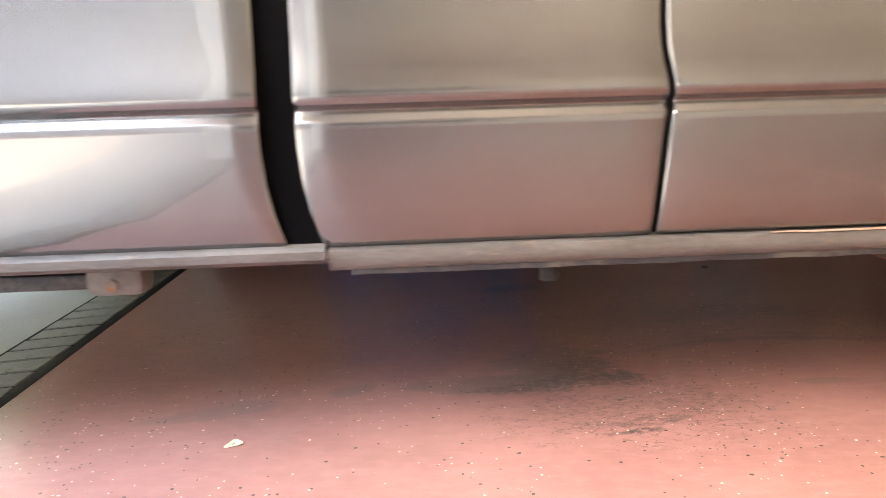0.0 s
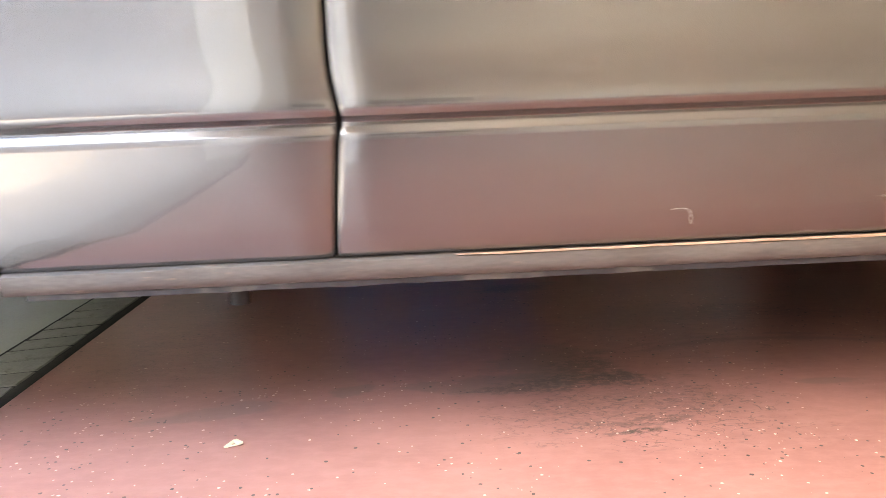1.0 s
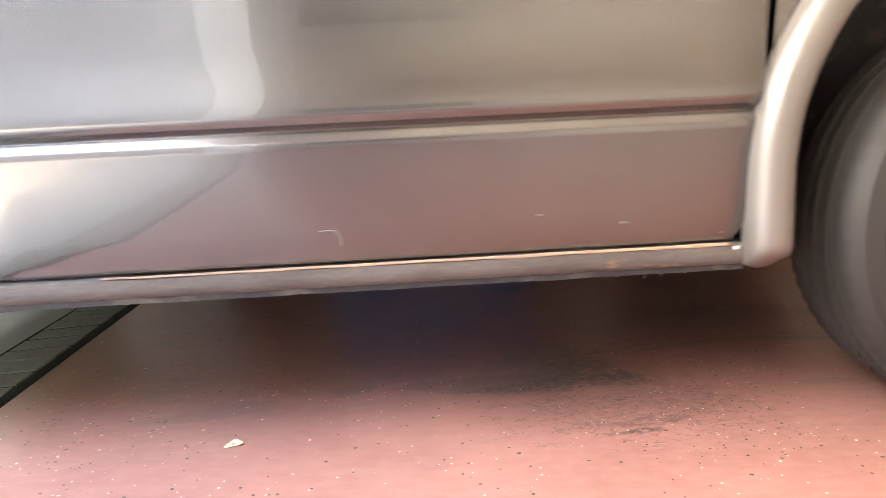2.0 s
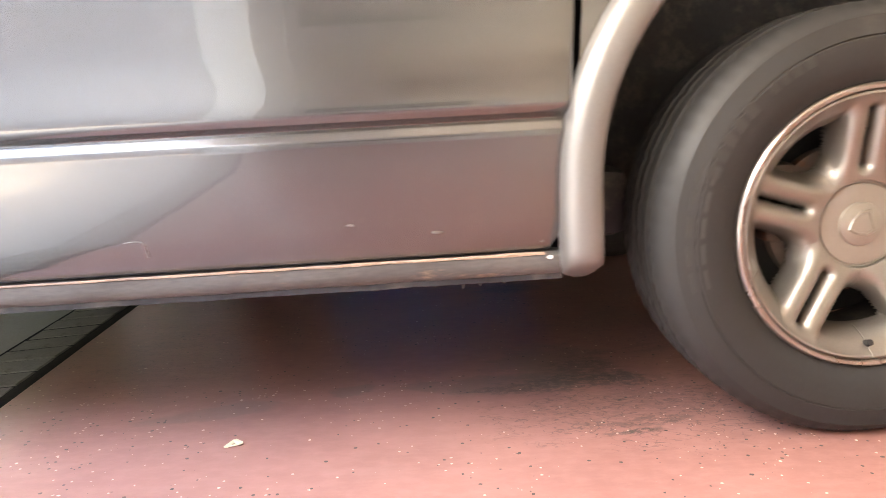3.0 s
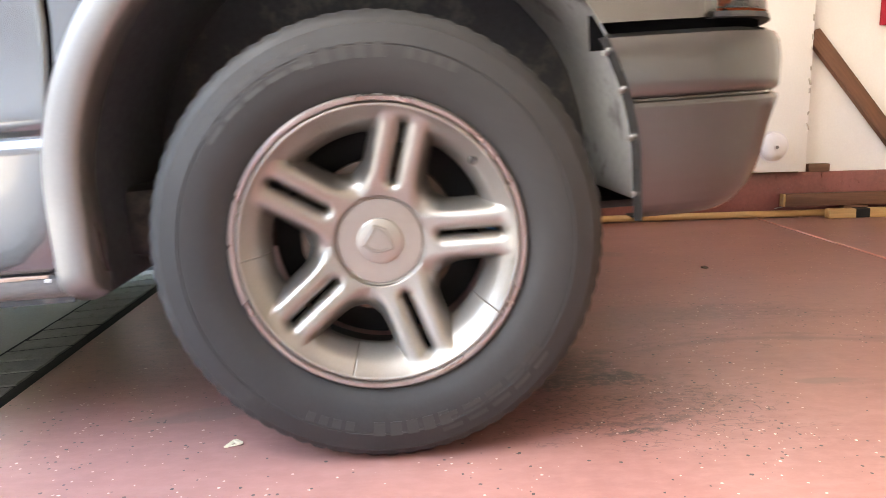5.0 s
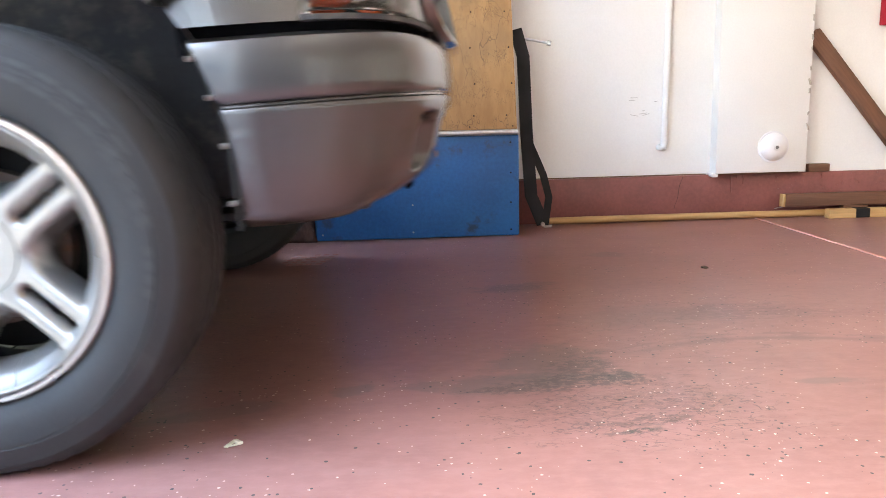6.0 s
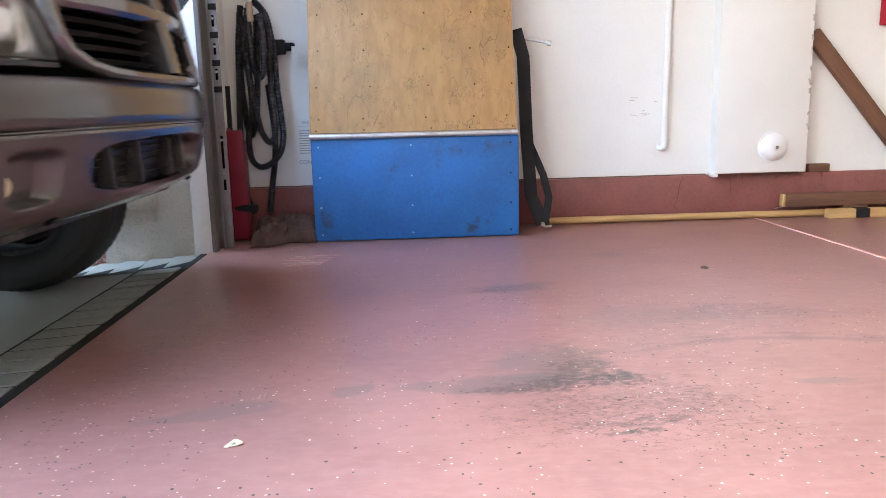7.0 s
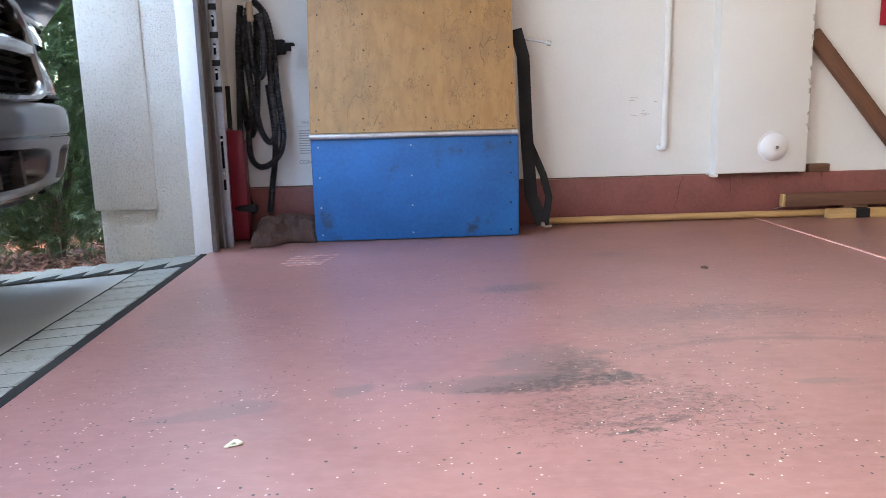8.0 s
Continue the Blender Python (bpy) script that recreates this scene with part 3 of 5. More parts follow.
def build_brace():
    b = base("folding_brace", "black steel folding brace leaning on the wall", "brace", (0.6, 3.45, 0))

    def strap(name, pts, w, th):
        path = [Vector(p) for p in pts]
        rows = []
        for i, p in enumerate(path):
            d = (path[min(i + 1, len(path) - 1)] - path[max(i - 1, 0)]).normalized()
            s = Vector((d.z, 0, -d.x)).normalized()
            o = Vector((0, th, 0))
            rows.append([p - s * w / 2 - o, p + s * w / 2 - o, p + s * w / 2 + o, p - s * w / 2 + o])
        vv, ff = sheet(rows, close_v=True)
        ff += [(0, 1, 2, 3), tuple(range(len(vv) - 4, len(vv)))]
        return shell(name, vv, ff, DARK_STEEL, b, smooth=False)
    strap("strap", [(-0.086, 0.05, 0.90), (-0.055, 0.03, 0.78), (-0.047, 0.0, 0.45), (-0.03, -0.02, 0.16), (0.022, -0.03, 0.03)], 0.056, 0.006)
    strap("strap", [(-0.03, 0.03, 0.40), (0.03, 0.0, 0.25), (0.052, -0.02, 0.15), (0.03, -0.035, 0.018)], 0.032, 0.005)
    rodded("pivot", (0.02, -0.05, 0.03), (0.02, 0.01, 0.03), 0.009, BOLT, b)
    rodded("bolt", (0.025, -0.04, 0.018), (0.062, -0.04, 0.018), 0.006, BOLT, b)
    r = base("steel_rod", "thin steel rod with a nut hanging on the wall", "rod", (0.6, 3.5, 0.85))
    rodded("shaft", (-0.09, 0.03, 0.02), (0.06, -0.01, -0.013), 0.0055, STEEL, r)
    rodded("nut", (0.055, -0.009, -0.012), (0.072, -0.0135, -0.0155), 0.0115, BOLT, r, n=6)


def build_wall_fittings():
    c = base("conduit", "white painted electrical conduit on the wall", "pipe", (1.24, WALL_Y - 0.018, 0.35))
    path = spline([(-0.02, 0.02, 0.004), (-0.016, 0.008, 0.0), (-0.004, 0.0, 0.006), (0.0, 0.0, 0.04), (0.002, 0, 0.4), (0.02, 0, 1.6), (0.03, 0, 2.34)], 6)
    v, f = sweep(path, 0.0145, 12)
    shell("tube", v, f, WHITE_TRIM, c)
    v, f = sweep([(-0.0005, 0, 0.012), (0.0, 0, 0.05)], 0.0175, 12)
    shell("fitting", v, f, WHITE_TRIM, c)
    # grey scuffs beside the conduit
    scuff_paint = surface("grey_scuff", (0.50, 0.48, 0.45), 0.7, vary=0.15, bump=0.05)
    rs = random.Random(21)
    marks = base("wall_scuffs", "grey scuff marks on the white wall", "marks", (1.16, WALL_Y - 0.0015, 0.55))
    for k in range(7):
        x, z, l = rs.uniform(-0.10, 0.06), rs.uniform(-0.05, 0.06), rs.uniform(0.012, 0.04)
        boxed("scuff", -l / 2, l / 2, 0.0, 0.0014, -0.0014, 0.0014, scuff_paint, marks, "", 0, pose(x, 0, z, 0, rs.uniform(-25, 25), 0))
    # boxed chase
    ch = base("wall_chase", "white boxed-in wall chase with a chipped edge", "panel", (1.694, WALL_Y, 0))
    bm = bmesh.new()
    block(bm, -0.222, 0.216, -0.075, 0.0, 0.222, 2.69, 0.004)
    part("face_panel", bm, WALL, ch)
    boxed("plaster_lump", -0.235, -0.205, -0.07, -0.01, 0.205, 0.226, WALL, ch, "", 0.006)
    boxed("shadow_gap", -0.19, 0.19, -0.06, -0.023, 0.2135, 0.2215, LUMBER, ch, "raw timber edge", 0.002)
    rnd = random.Random(8)
    for k in range(9):
        z = 0.45 + 0.07 * k + rnd.uniform(-0.03, 0.03)
        w = rnd.uniform(0.006, 0.018)
        rod_m = pose(0.2125, -0.074, z, rnd.uniform(-20, 20), 0, rnd.uniform(30, 60))
        boxed("chip", -w / 2, w / 2, -0.003, 0.003, -w, w, surface("raw_plaster", (0.5, 0.47, 0.43), 0.9, bump=0.3) if k == 0 else bpy.data.materials["raw_plaster"], ch, "", 0.001, rod_m)
    d = base("wall_dome", "white plastic dome cover on the wall", "cover", (1.745, WALL_Y - 0.075, 0.342))
    prof = [(0.0, -0.040), (0.012, -0.040), (0.013, -0.036), (0.03, -0.034), (0.05, -0.026), (0.062, -0.014), (0.066, -0.006), (0.074, -0.005), (0.075, 0.0)]
    v, f = lathe(prof, 48)
    shell("dome", v, f, PLASTIC, d)
    v, f = lathe([(0.0, -0.044), (0.007, -0.044), (0.0085, -0.039)], 16)
    shell("hole", v, f, GREY, d)
    v, f = lathe([(0.008, -0.0415), (0.0125, -0.0425), (0.015, -0.039)], 24)
    shell("collar", v, f, PLASTIC, d)


def build_lumber():
    b = tagged(boxed("diagonal_board", -0.37, 0.72, -0.019, 0.019, -0.035, 0.035, LUMBER, None, "dark brown timber board leaning along the wall", 0.004), category="board")
    b.matrix_basis = pose(2.165, WALL_Y - 0.03, 0.58, 0, 49.8, 0)
    tagged(boxed("wood_block", 1.95, 2.055, WALL_Y - 0.03, WALL_Y + 0.0, 0.2135, 0.252, LUMBER, None, "small brown wood offcut on the stem wall ledge", 0.003), category="block")
    beam = base("timber_beam", "brown timber beam lying on the floor along the wall", "beam", (1.8, 3.545, 0))
    boxed("shaft", 0.012, 1.5, -0.02, 0.02, 0.056, 0.116, LUMBER, beam, "", 0.003)
    boxed("end_face", 0.0, 0.0115, -0.02, 0.02, 0.056, 0.116, PINE_END, beam, "pale cut end", 0.002)
    boxed("bearer", 0.3, 0.42, -0.02, 0.02, 0.0, 0.0555, LUMBER, beam, "", 0.003)
    boxed("bearer", 1.2, 1.32, -0.02, 0.02, 0.0, 0.0555, LUMBER, beam, "", 0.003)
    s = base("timber_stake", "pale timber stake lying on the floor", "stake", (2.0, 3.495, 0))
    boxed("shaft", 0.0, 1.2, -0.022, 0.022, 0.0, 0.044, WOOD, s, "", 0.004)
    boxed("burnt_band", 0.13, 0.20, -0.0225, 0.0225, 0.001, 0.0447, DARK_STEEL, s, "charred band", 0.002)
    p = base("wooden_pole", "long pale wooden pole on the floor by the wall", "pole", (0.68, 3.575, 0.0175))
    v, f = sweep([(0.0, 0.0, 0), (0.4, 0.002, 0.0), (0.9, -0.004, 0.0), (1.5, -0.012, 0)], 0.0165, 14)
    shell("shaft", v, f, WOOD, p)
    rodded("nail", (1.09, -0.03, 0.03), (1.128, -0.025, 0.036), 0.0025, STEEL, p, n=8)
    tagged(boxed("red_banner", 2.262, 2.5, WALL_Y - 0.02, WALL_Y - 0.004, 0.895, 1.5, surface("red_fabric", (0.36, 0.012, 0.03), 0.8, vary=0.15, bump=0.2), None, "red fabric panel hanging on the wall", 0.002), category="banner")


def build_hose_corner():
    # ribbed hose coiled on a wall hook
    h = base("vacuum_hose", "black ribbed vacuum hose coiled over a wall hook", "hose", (-0.63, 3.53, 0.66))
    strands = (
        ("tail", 0.030, [(-0.077, 0.373), (-0.099, 0.203), (-0.109, 0.005), (-0.117, -0.172), (-0.117, -0.353), (-0.105, -0.471), (-0.074, -0.559)]),
        ("coil", -0.030, [(-0.028, 0.369), (-0.044, 0.245), (-0.049, 0.076), (-0.029, -0.073), (-0.009, -0.178), (0.026, -0.23), (0.054, -0.188), (0.047, -0.05), (0.045, 0.098), (0.047, 0.243), (0.024, 0.344), (-0.003, 0.378)]),
        ("coil", 0.0, [(-0.018, 0.387), (0.033, 0.331), (0.055, 0.222), (0.064, 0.124), (0.07, -0.013), (0.082, -0.139), (0.083, -0.215), (0.063, -0.283), (0.019, -0.328), (-0.028, -0.343), (-0.062, -0.316), (-0.073, -0.254),
                       (-0.067, -0.173), (-0.05, -0.11), (-0.051, 0.028), (-0.068, 0.176), (-0.057, 0.321)]),
        ("coil", -0.060, [(-0.033, 0.351), (-0.027, 0.194), (-0.019, 0.098), (0.0, 0.056), (0.022, 0.082), (0.032, 0.193), (0.019, 0.324)]),
        ("coil", 0.035, [(-0.085, 0.34), (-0.098, 0.1), (-0.09, -0.1), (-0.07, -0.2), (-0.035, -0.1), (-0.02, 0.1), (-0.01, 0.33)]),
        ("tail", 0.055, [(0.018, 0.027), (0.034, -0.189), (0.025, -0.33), (0.008, -0.434), (-0.008, -0.561)]))
    for name, y, pts in strands:
        length = sum((Vector(p) - Vector(q)).length for p, q in zip(pts, pts[1:]))
        path = spline([(x, y + 0.010 * math.sin(i * 0.9), z) for i, (x, z) in enumerate(pts)], max(4, round(length / (len(pts) - 1) / 0.0065)))
        v, f = sweep(path, 0.0150, 10, 0.2)
        shell(name, v, f, HOSE, h, smooth=False)
    v, f = sweep([(-0.015, -0.09, 0.37), (-0.015, -0.092, 0.33), (-0.012, -0.09, 0.29)], 0.014, 12)
    shell("cuff", v, f, surface("tan_cuff", (0.35, 0.25, 0.16), 0.6, bump=0.1), h, "tan end cuff")
    tagged(rodded("wall_hook", (-0.65, WALL_Y, 1.06), (-0.65, 3.46, 1.075), 0.012, STEEL, None, "steel hook in the wall holding the hose"), category="hook")
    # plug in an outlet
    o = base("power_plug", "black power plug in a grey wall outlet", "plug", (-0.54, WALL_Y, 0.84))
    boxed("outlet_box", -0.045, 0.015, -0.05, 0.0, -0.02, 0.045, DARK_STEEL, o, "", 0.006)
    boxed("plug_body", 0.012, 0.06, -0.06, -0.02, -0.005, 0.03, DARK_STEEL, o, "", 0.008)
    boxed("tag_label", 0.048, 0.078, -0.066, -0.064, -0.05, 0.012, PAPER, o, "white tag", 0.0)
    # notice with unreadable small print
    n = base("warning_notice", "white printed warning notice on the wall", "notice", (-0.445, WALL_Y - 0.003, 0.42))
    boxed("sheet", -0.055, 0.06, 0.0, 0.0025, -0.065, 0.108, PAPER, n, "", 0)
    boxed("sheet_border", -0.052, 0.057, -0.0006, 0.0, 0.075, 0.0765, INK, n, "", 0)
    for k in range(10):
        boxed("print_bar", -0.044, 0.05 - 0.012 * ((k * 7) % 4), -0.0006, 0.0, 0.052 - 0.0115 * k, 0.056 - 0.0115 * k, INK, n, "", 0)
    boxed("lower_sheet", -0.058, 0.06, 0.0, 0.0025, -0.112, -0.07, PAPER, n, "", 0)
    for wd, sz, x, z in (("WARNING", 0.022, -0.03, 0.084), ("CONTROL", 0.026, -0.05, -0.1)):
        cu = bpy.data.curves.new("lettering", "FONT")
        cu.body, cu.size, cu.extrude = wd, sz, 0.0002
        t = new("lettering", cu)
        cu.materials.append(INK)
        t.parent, t.matrix_basis = n, pose(x, -0.0008, z, 90, 0, 0)
    # red trolley-jack standing on end
    j = base("floor_jack", "red steel floor jack standing on its end", "jack", (-0.735, 3.42, 0))
    boxed("side_plate", -0.035, -0.025, -0.03, 0.05, 0.0, 0.50, RED, j, "", 0.003)
    boxed("side_plate", 0.022, 0.032, -0.03, 0.05, 0.0, 0.44, RED, j, "", 0.003)
    boxed("spine", -0.0245, 0.0215, 0.0, 0.03, 0.01, 0.47, RED, j, "", 0.003)
    boxed("front_plate", -0.036, 0.033, -0.036, -0.0305, 0.004, 0.49, RED, j, "", 0.002)
    rodded("handle_socket", (-0.028, 0.01, 0.45), (-0.026, 0.01, 0.68), 0.0105, DARK_STEEL, j)
    rodded("lever", (-0.02, -0.02, 0.147), (0.075, -0.04, 0.147), 0.017, DARK_STEEL, j)
    rodded("caster", (-0.036, -0.01, 0.16), (-0.02, -0.01, 0.16), 0.02, BOLT, j)
    # crumpled rag
    rows = []
    for i in range(80):
        r = []
        for k in range(56):
            u, w = i / 79, k / 55
            x, y = -0.67 + 0.285 * u, 3.20 + 0.30 * w + 0.10 * u
            out = (max(0.0, 1 - (2 * u - 1) ** 6) * max(0.0, 1 - (2 * w - 1) ** 6)) ** 0.6
            fold = (1 - abs(noise.noise((x * 12 + 3 * noise.noise((x * 5, y * 5, 2)), y * 16, 1)))) ** 3
            crease = (1 - abs(noise.noise((x * 34 + y * 12, y * 30, 4)))) ** 3
            z = 0.003 + out * ((0.022 + 0.04 * w) * (1.1 - 0.35 * u) + 0.045 * fold + 0.017 * crease)
            r.append((x + 0.035 * noise.noise((y * 10, x * 4, 7)), y + 0.04 * noise.noise((x * 11, y * 5, 2)), max(0.003, z)))
        rows.append(r)
    v, f = sheet(rows)
    rg = tagged(shell("rag", v, f, RAG, None, "crumpled brown cloth on the floor"), category="cloth")
    so = rg.modifiers.new("thick", "SOLIDIFY")
    so.thickness = 0.004


def build_track():
    t = base("door_track", "galvanised vertical garage door track with slots", "track", (-0.752, 3.215, 0))
    bm = bmesh.new()
    block(bm, -0.017, 0.017, 0.0, 0.003, 0.0, 2.1, 0.0008)
    block(bm, -0.017, -0.0145, -0.03, 0.0, 0.0, 2.1, 0.0008)
    part("channel", bm, TRACK_STEEL, t)
    boxed("angle_leg", -0.045, -0.0175, 0.002, 0.02, 0.0, 2.1, surface("dark_galvanised", (0.22, 0.21, 0.2), 0.5, 0.7, bump=0.1), t, "", 0.001)
    for z in (0.27, 0.36, 0.405, 0.45, 0.72, 0.82, 0.93):
        boxed("slot", -0.005, 0.005, -0.0012, 0.0008, z - 0.022, z + 0.022, VOID_SHADE, t, "dark slot", 0.0)
    for z in (0.29, 0.425, 0.70, 0.80, 0.91):
        rodded("bolt", (0.0, 0.0, z + 0.03), (0.0, -0.006, z + 0.03), 0.006, BOLT, t, n=6)
    for z in (0.66, 0.765, 0.875, 0.985):
        boxed("bracket", -0.0165, 0.0175, -0.0025, -0.0005, z - 0.012, z + 0.012, DARK_STEEL, t, "dark bracket", 0.0005)


def build_floor_litter():
    rnd = random.Random(4)
    p = base("paper_scrap", "small torn cream paper scrap on the floor", "litter", (-0.311, 1.248, 0.0))
    bm = bmesh.new()
    for x, y, w, l, a, h in ((-0.006, 0.0, 0.008, 0.026, 60, 0.004), (0.006, 0.003, 0.009, 0.022, -50, 0.006), (0.001, -0.006, 0.005, 0.018, 20, 0.003)):
        block(bm, -l / 2, l / 2, -w / 2, w / 2, 0.001, h, 0.001, pose(x, y, 0, rnd.uniform(-8, 8), rnd.uniform(-8, 8), a))
    part("scrap", bm, surface("cream_paper", (0.75, 0.68, 0.5), 0.8, vary=0.2, bump=0.2), p)
    g = base("debris_crumb", "dark crumb of debris on the floor", "litter", (1.016, 2.506, 0.0))
    bm = bmesh.new()
    bmesh.ops.create_icosphere(bm, subdivisions=2, radius=0.011)
    for v in bm.verts:
        v.co = Vector((v.co.x * 1.2, v.co.y, max(-0.0005, v.co.z * 0.5 + 0.003))) * (1 + 0.3 * noise.noise(v.co * 90))
    part("crumb", bm, WEATHER, g)
    # waffle print left by a foam mat
    marks = base("paint_marks", "pale worn grid of paint marks on the floor", "marks", (-0.38, 2.9, 0.0))
    for i in range(5):
        for k in range(5):
            if rnd.random() < 0.85:
                x, y = -0.075 + 0.036 * i + 0.012 * (k - 2), -0.09 + 0.045 * k
                boxed("mark", x - 0.011, x + 0.011, y - 0.009, y + 0.009, 0.0, 0.0012, surface("pale_pink_paint", (0.50, 0.29, 0.25), 0.6, vary=0.2, bump=0.1) if "pale_pink_paint" not in bpy.data.materials else bpy.data.materials["pale_pink_paint"], marks, "", 0)


def build_reflected_cabinet():
    # unseen cabinet, added only to give the truck's side a dark reflection
    c = base("wall_cabinet", "unseen grey cabinet added for a dark reflection in the truck", "cabinet", (-0.1, NEAR_Y, 0.62))
    boxed("body", -0.55, 0.55, 0.0, 0.35, 0.0, 0.66, GREY, c, "", 0.004)
    for x in (-0.275, 0.275):
        d = boxed("door", x - 0.27, x + 0.27, 0.352, 0.37, 0.006, 0.654, GREY, c, "", 0.003)
        boxed("handle", x * 0.25 - 0.008, x * 0.25 + 0.008, 0.371, 0.39, 0.26, 0.4, STEEL, d, "", 0.004)


def build_planting():
    rnd = random.Random(21)

    def bush(x, y, height, wide, count):
        z0 = drive_z(x) - 0.06
        b = base("juniper_bush", "dense green juniper bush with feathery sprays", "bush", (x, y, z0), "bushes by the driveway")
        bm = bmesh.new()
        limbs = []
        for k in range(16):
            a, lean = rnd.uniform(0, 6.28), rnd.uniform(0.1, 0.75)
            top = Vector((math.cos(a) * wide * lean, math.sin(a) * wide * lean, height * rnd.uniform(0.35, 0.95) * (1 - 0.35 * lean)))
            mid = Vector((top.x * 0.35, top.y * 0.35, top.z * 0.5))
            rod(bm, (0.02 * math.cos(a), 0.02 * math.sin(a), 0), mid, 0.018, 0.011, 7)
            rod(bm, mid, top, 0.011, 0.003, 6)
            limbs.append((mid, top))
        part("trunk", bm, BARK, b)
        verts, faces = [], []
        for k in range(count):
            a, u = rnd.uniform(0, 6.28), rnd.random()
            zz = height * (0.04 + 0.96 * u)
            r = wide * (0.15 + 0.9 * rnd.random() ** 0.6) * (1 - 0.55 * u) * (0.75 + 0.5 * noise.noise((math.cos(a) * 2, math.sin(a) * 2, zz * 3)))
            root = Vector((math.cos(a) * r, math.sin(a) * r, zz))
            way = Vector((math.cos(a) + rnd.uniform(-0.7, 0.7), math.sin(a) + rnd.uniform(-0.7, 0.7), rnd.uniform(-0.2, 1.1))).normalized()
            side = way.cross(Vector((rnd.uniform(-1, 1), rnd.uniform(-1, 1), rnd.uniform(-1, 1)))).normalized()
            length = rnd.uniform(0.05, 0.11)
            for q in range(7):
                t = q / 6
                p = root + way * (length * t)
                for s in (-1, 1):
                    tip = p + side * (s * 0.026 * (1.1 - t)) + way * 0.022 + Vector((0, 0, rnd.uniform(-0.006, 0.006)))
                    w = way * 0.0045
                    n = len(verts)
                    verts.extend((p - w, p + w, tip + w * 0.5, tip - w * 0.2))
                    faces.append((n, n + 1, n + 2, n + 3))
        crown = new("crown", bpy.data.meshes.new("crown"))
        crown.data.from_pydata([tuple(v) for v in verts], [], faces)
        crown.data.materials.append(LEAF)
        crown.parent = b
        return b
    bush(-1.75, 3.85, 1.75, 0.56, 7500)
    bush(-2.75, 4.35, 1.9, 0.75, 6000)
    bush(-2.15, 5.1, 2.0, 0.8, 5000)
    bush(-4.2, 4.9, 1.9, 0.8, 3000)
    # bark chips on the bed
    verts, faces = [], []
    for k in range(2600):
        x, y = -1.3 - 2.6 * rnd.random() ** 1.3, 3.16 + 1.6 * rnd.random()
        z = drive_z(x) - 0.055 + 0.03 * noise.noise((x * 1.3, y * 1.3, 0)) + rnd.uniform(0.004, 0.02)
        m = pose(x, y, z, rnd.uniform(-35, 35), rnd.uniform(-35, 35), rnd.uniform(0, 360))
        l, w, h = rnd.uniform(0.008, 0.028), rnd.uniform(0.004, 0.009), 0.003
        n = len(verts)
        verts += [m @ Vector((sx * l, sy * w, sz * h)) for sx in (-1, 1) for sy in (-1, 1) for sz in (-1, 1)]
        faces += [tuple(n + i for i in q) for q in ((0, 1, 3, 2), (4, 6, 7, 5), (0, 4, 5, 1), (2, 3, 7, 6), (0, 2, 6, 4), (1, 5, 7, 3))]
    chips = shell("bark_chips", verts, faces, MULCH, smooth=False)
    tagged(chips, "scattered red bark mulch chips", "mulch", kind="stuff")


# ---- the pickup truck ----
# truck space: x forward from the front axle, y from the middle line (the near side is minus), z up from the ground
RIM_Y, TYRE_R, AXLE_BACK, TRACK_Y = 0.895, 0.356, -3.33, 2.06
SIDE = [(0.338, 0.832), (0.346, 0.841), (0.365, 0.848), (0.40, 0.852), (0.45, 0.856), (0.50, 0.859), (0.53, 0.8605), (0.539, 0.8612), (0.5425, 0.8606), (0.546, 0.8588),
        (0.5575, 0.8500), (0.5595, 0.8492), (0.5615, 0.8500), (0.5685, 0.8600), (0.5725, 0.8635), (0.579, 0.8653), (0.588, 0.8655), (0.60, 0.864), (0.625, 0.859), (0.65, 0.8545), (0.68, 0.8515),
        (0.72, 0.850), (0.78, 0.850), (0.86, 0.851), (0.94, 0.850), (1.0, 0.845), (1.03, 0.838), (1.045, 0.825)]


def half_width(z):
    for (z0, w0), (z1, w1) in zip(SIDE, SIDE[1:]):
        if z <= z1:
            return w0 + (w1 - w0) * max(0.0, (z - z0)) / (z1 - z0)
    return SIDE[-1][1]


def side_panel(name, parent, back, front, z0, z1, s, hem=0.006, steps=10, material=None, label="", depth=0.03):
    """A body panel with the truck's side section, between two edge curves back(z) and front(z), hemmed round at both ends."""
    zs = [z for z, w in SIDE if z0 < z < z1]
    zs = [z0] + zs + [z1]
    rows = []
    for k in range(-3, steps + 4):
        row = []
        for z in zs:
            xb, xf = back(z), front(z)
            if k < 0:
                a = radians(30 * -k)
                x, inset = xb + hem * (1 - math.sin(a)), hem * (1 - math.cos(a)) if k > -3 else depth
            elif k > steps:
                a = radians(30 * (k - steps))
                x, inset = xf - hem * (1 - math.sin(a)), hem * (1 - math.cos(a)) if k < steps + 3 else depth
            else:
                x, inset = xb + hem + (xf - xb - 2 * hem) * k / steps, 0.0
            row.append((x, s * (half_width(z) - inset), z))
        row.insert(0, (row[0][0], s * (half_width(zs[0]) - depth), zs[0]))
        rows.append(row)
    v, f = sheet(rows)
    return shell(name, v, f, material or PAINT, parent, label)


ARCH_Z, ARCH_R = 0.45, 0.43


def arch_point(u, r):
    """Along a wheel arch: u in -1..0 climbs the straight rear edge, 0..1 runs over the top to the front."""
    if u < 0:
        return (-r, ARCH_Z + u * 0.144)
    a = math.pi * (1 - u)
    return (r * math.cos(a), ARCH_Z + r * math.sin(a))


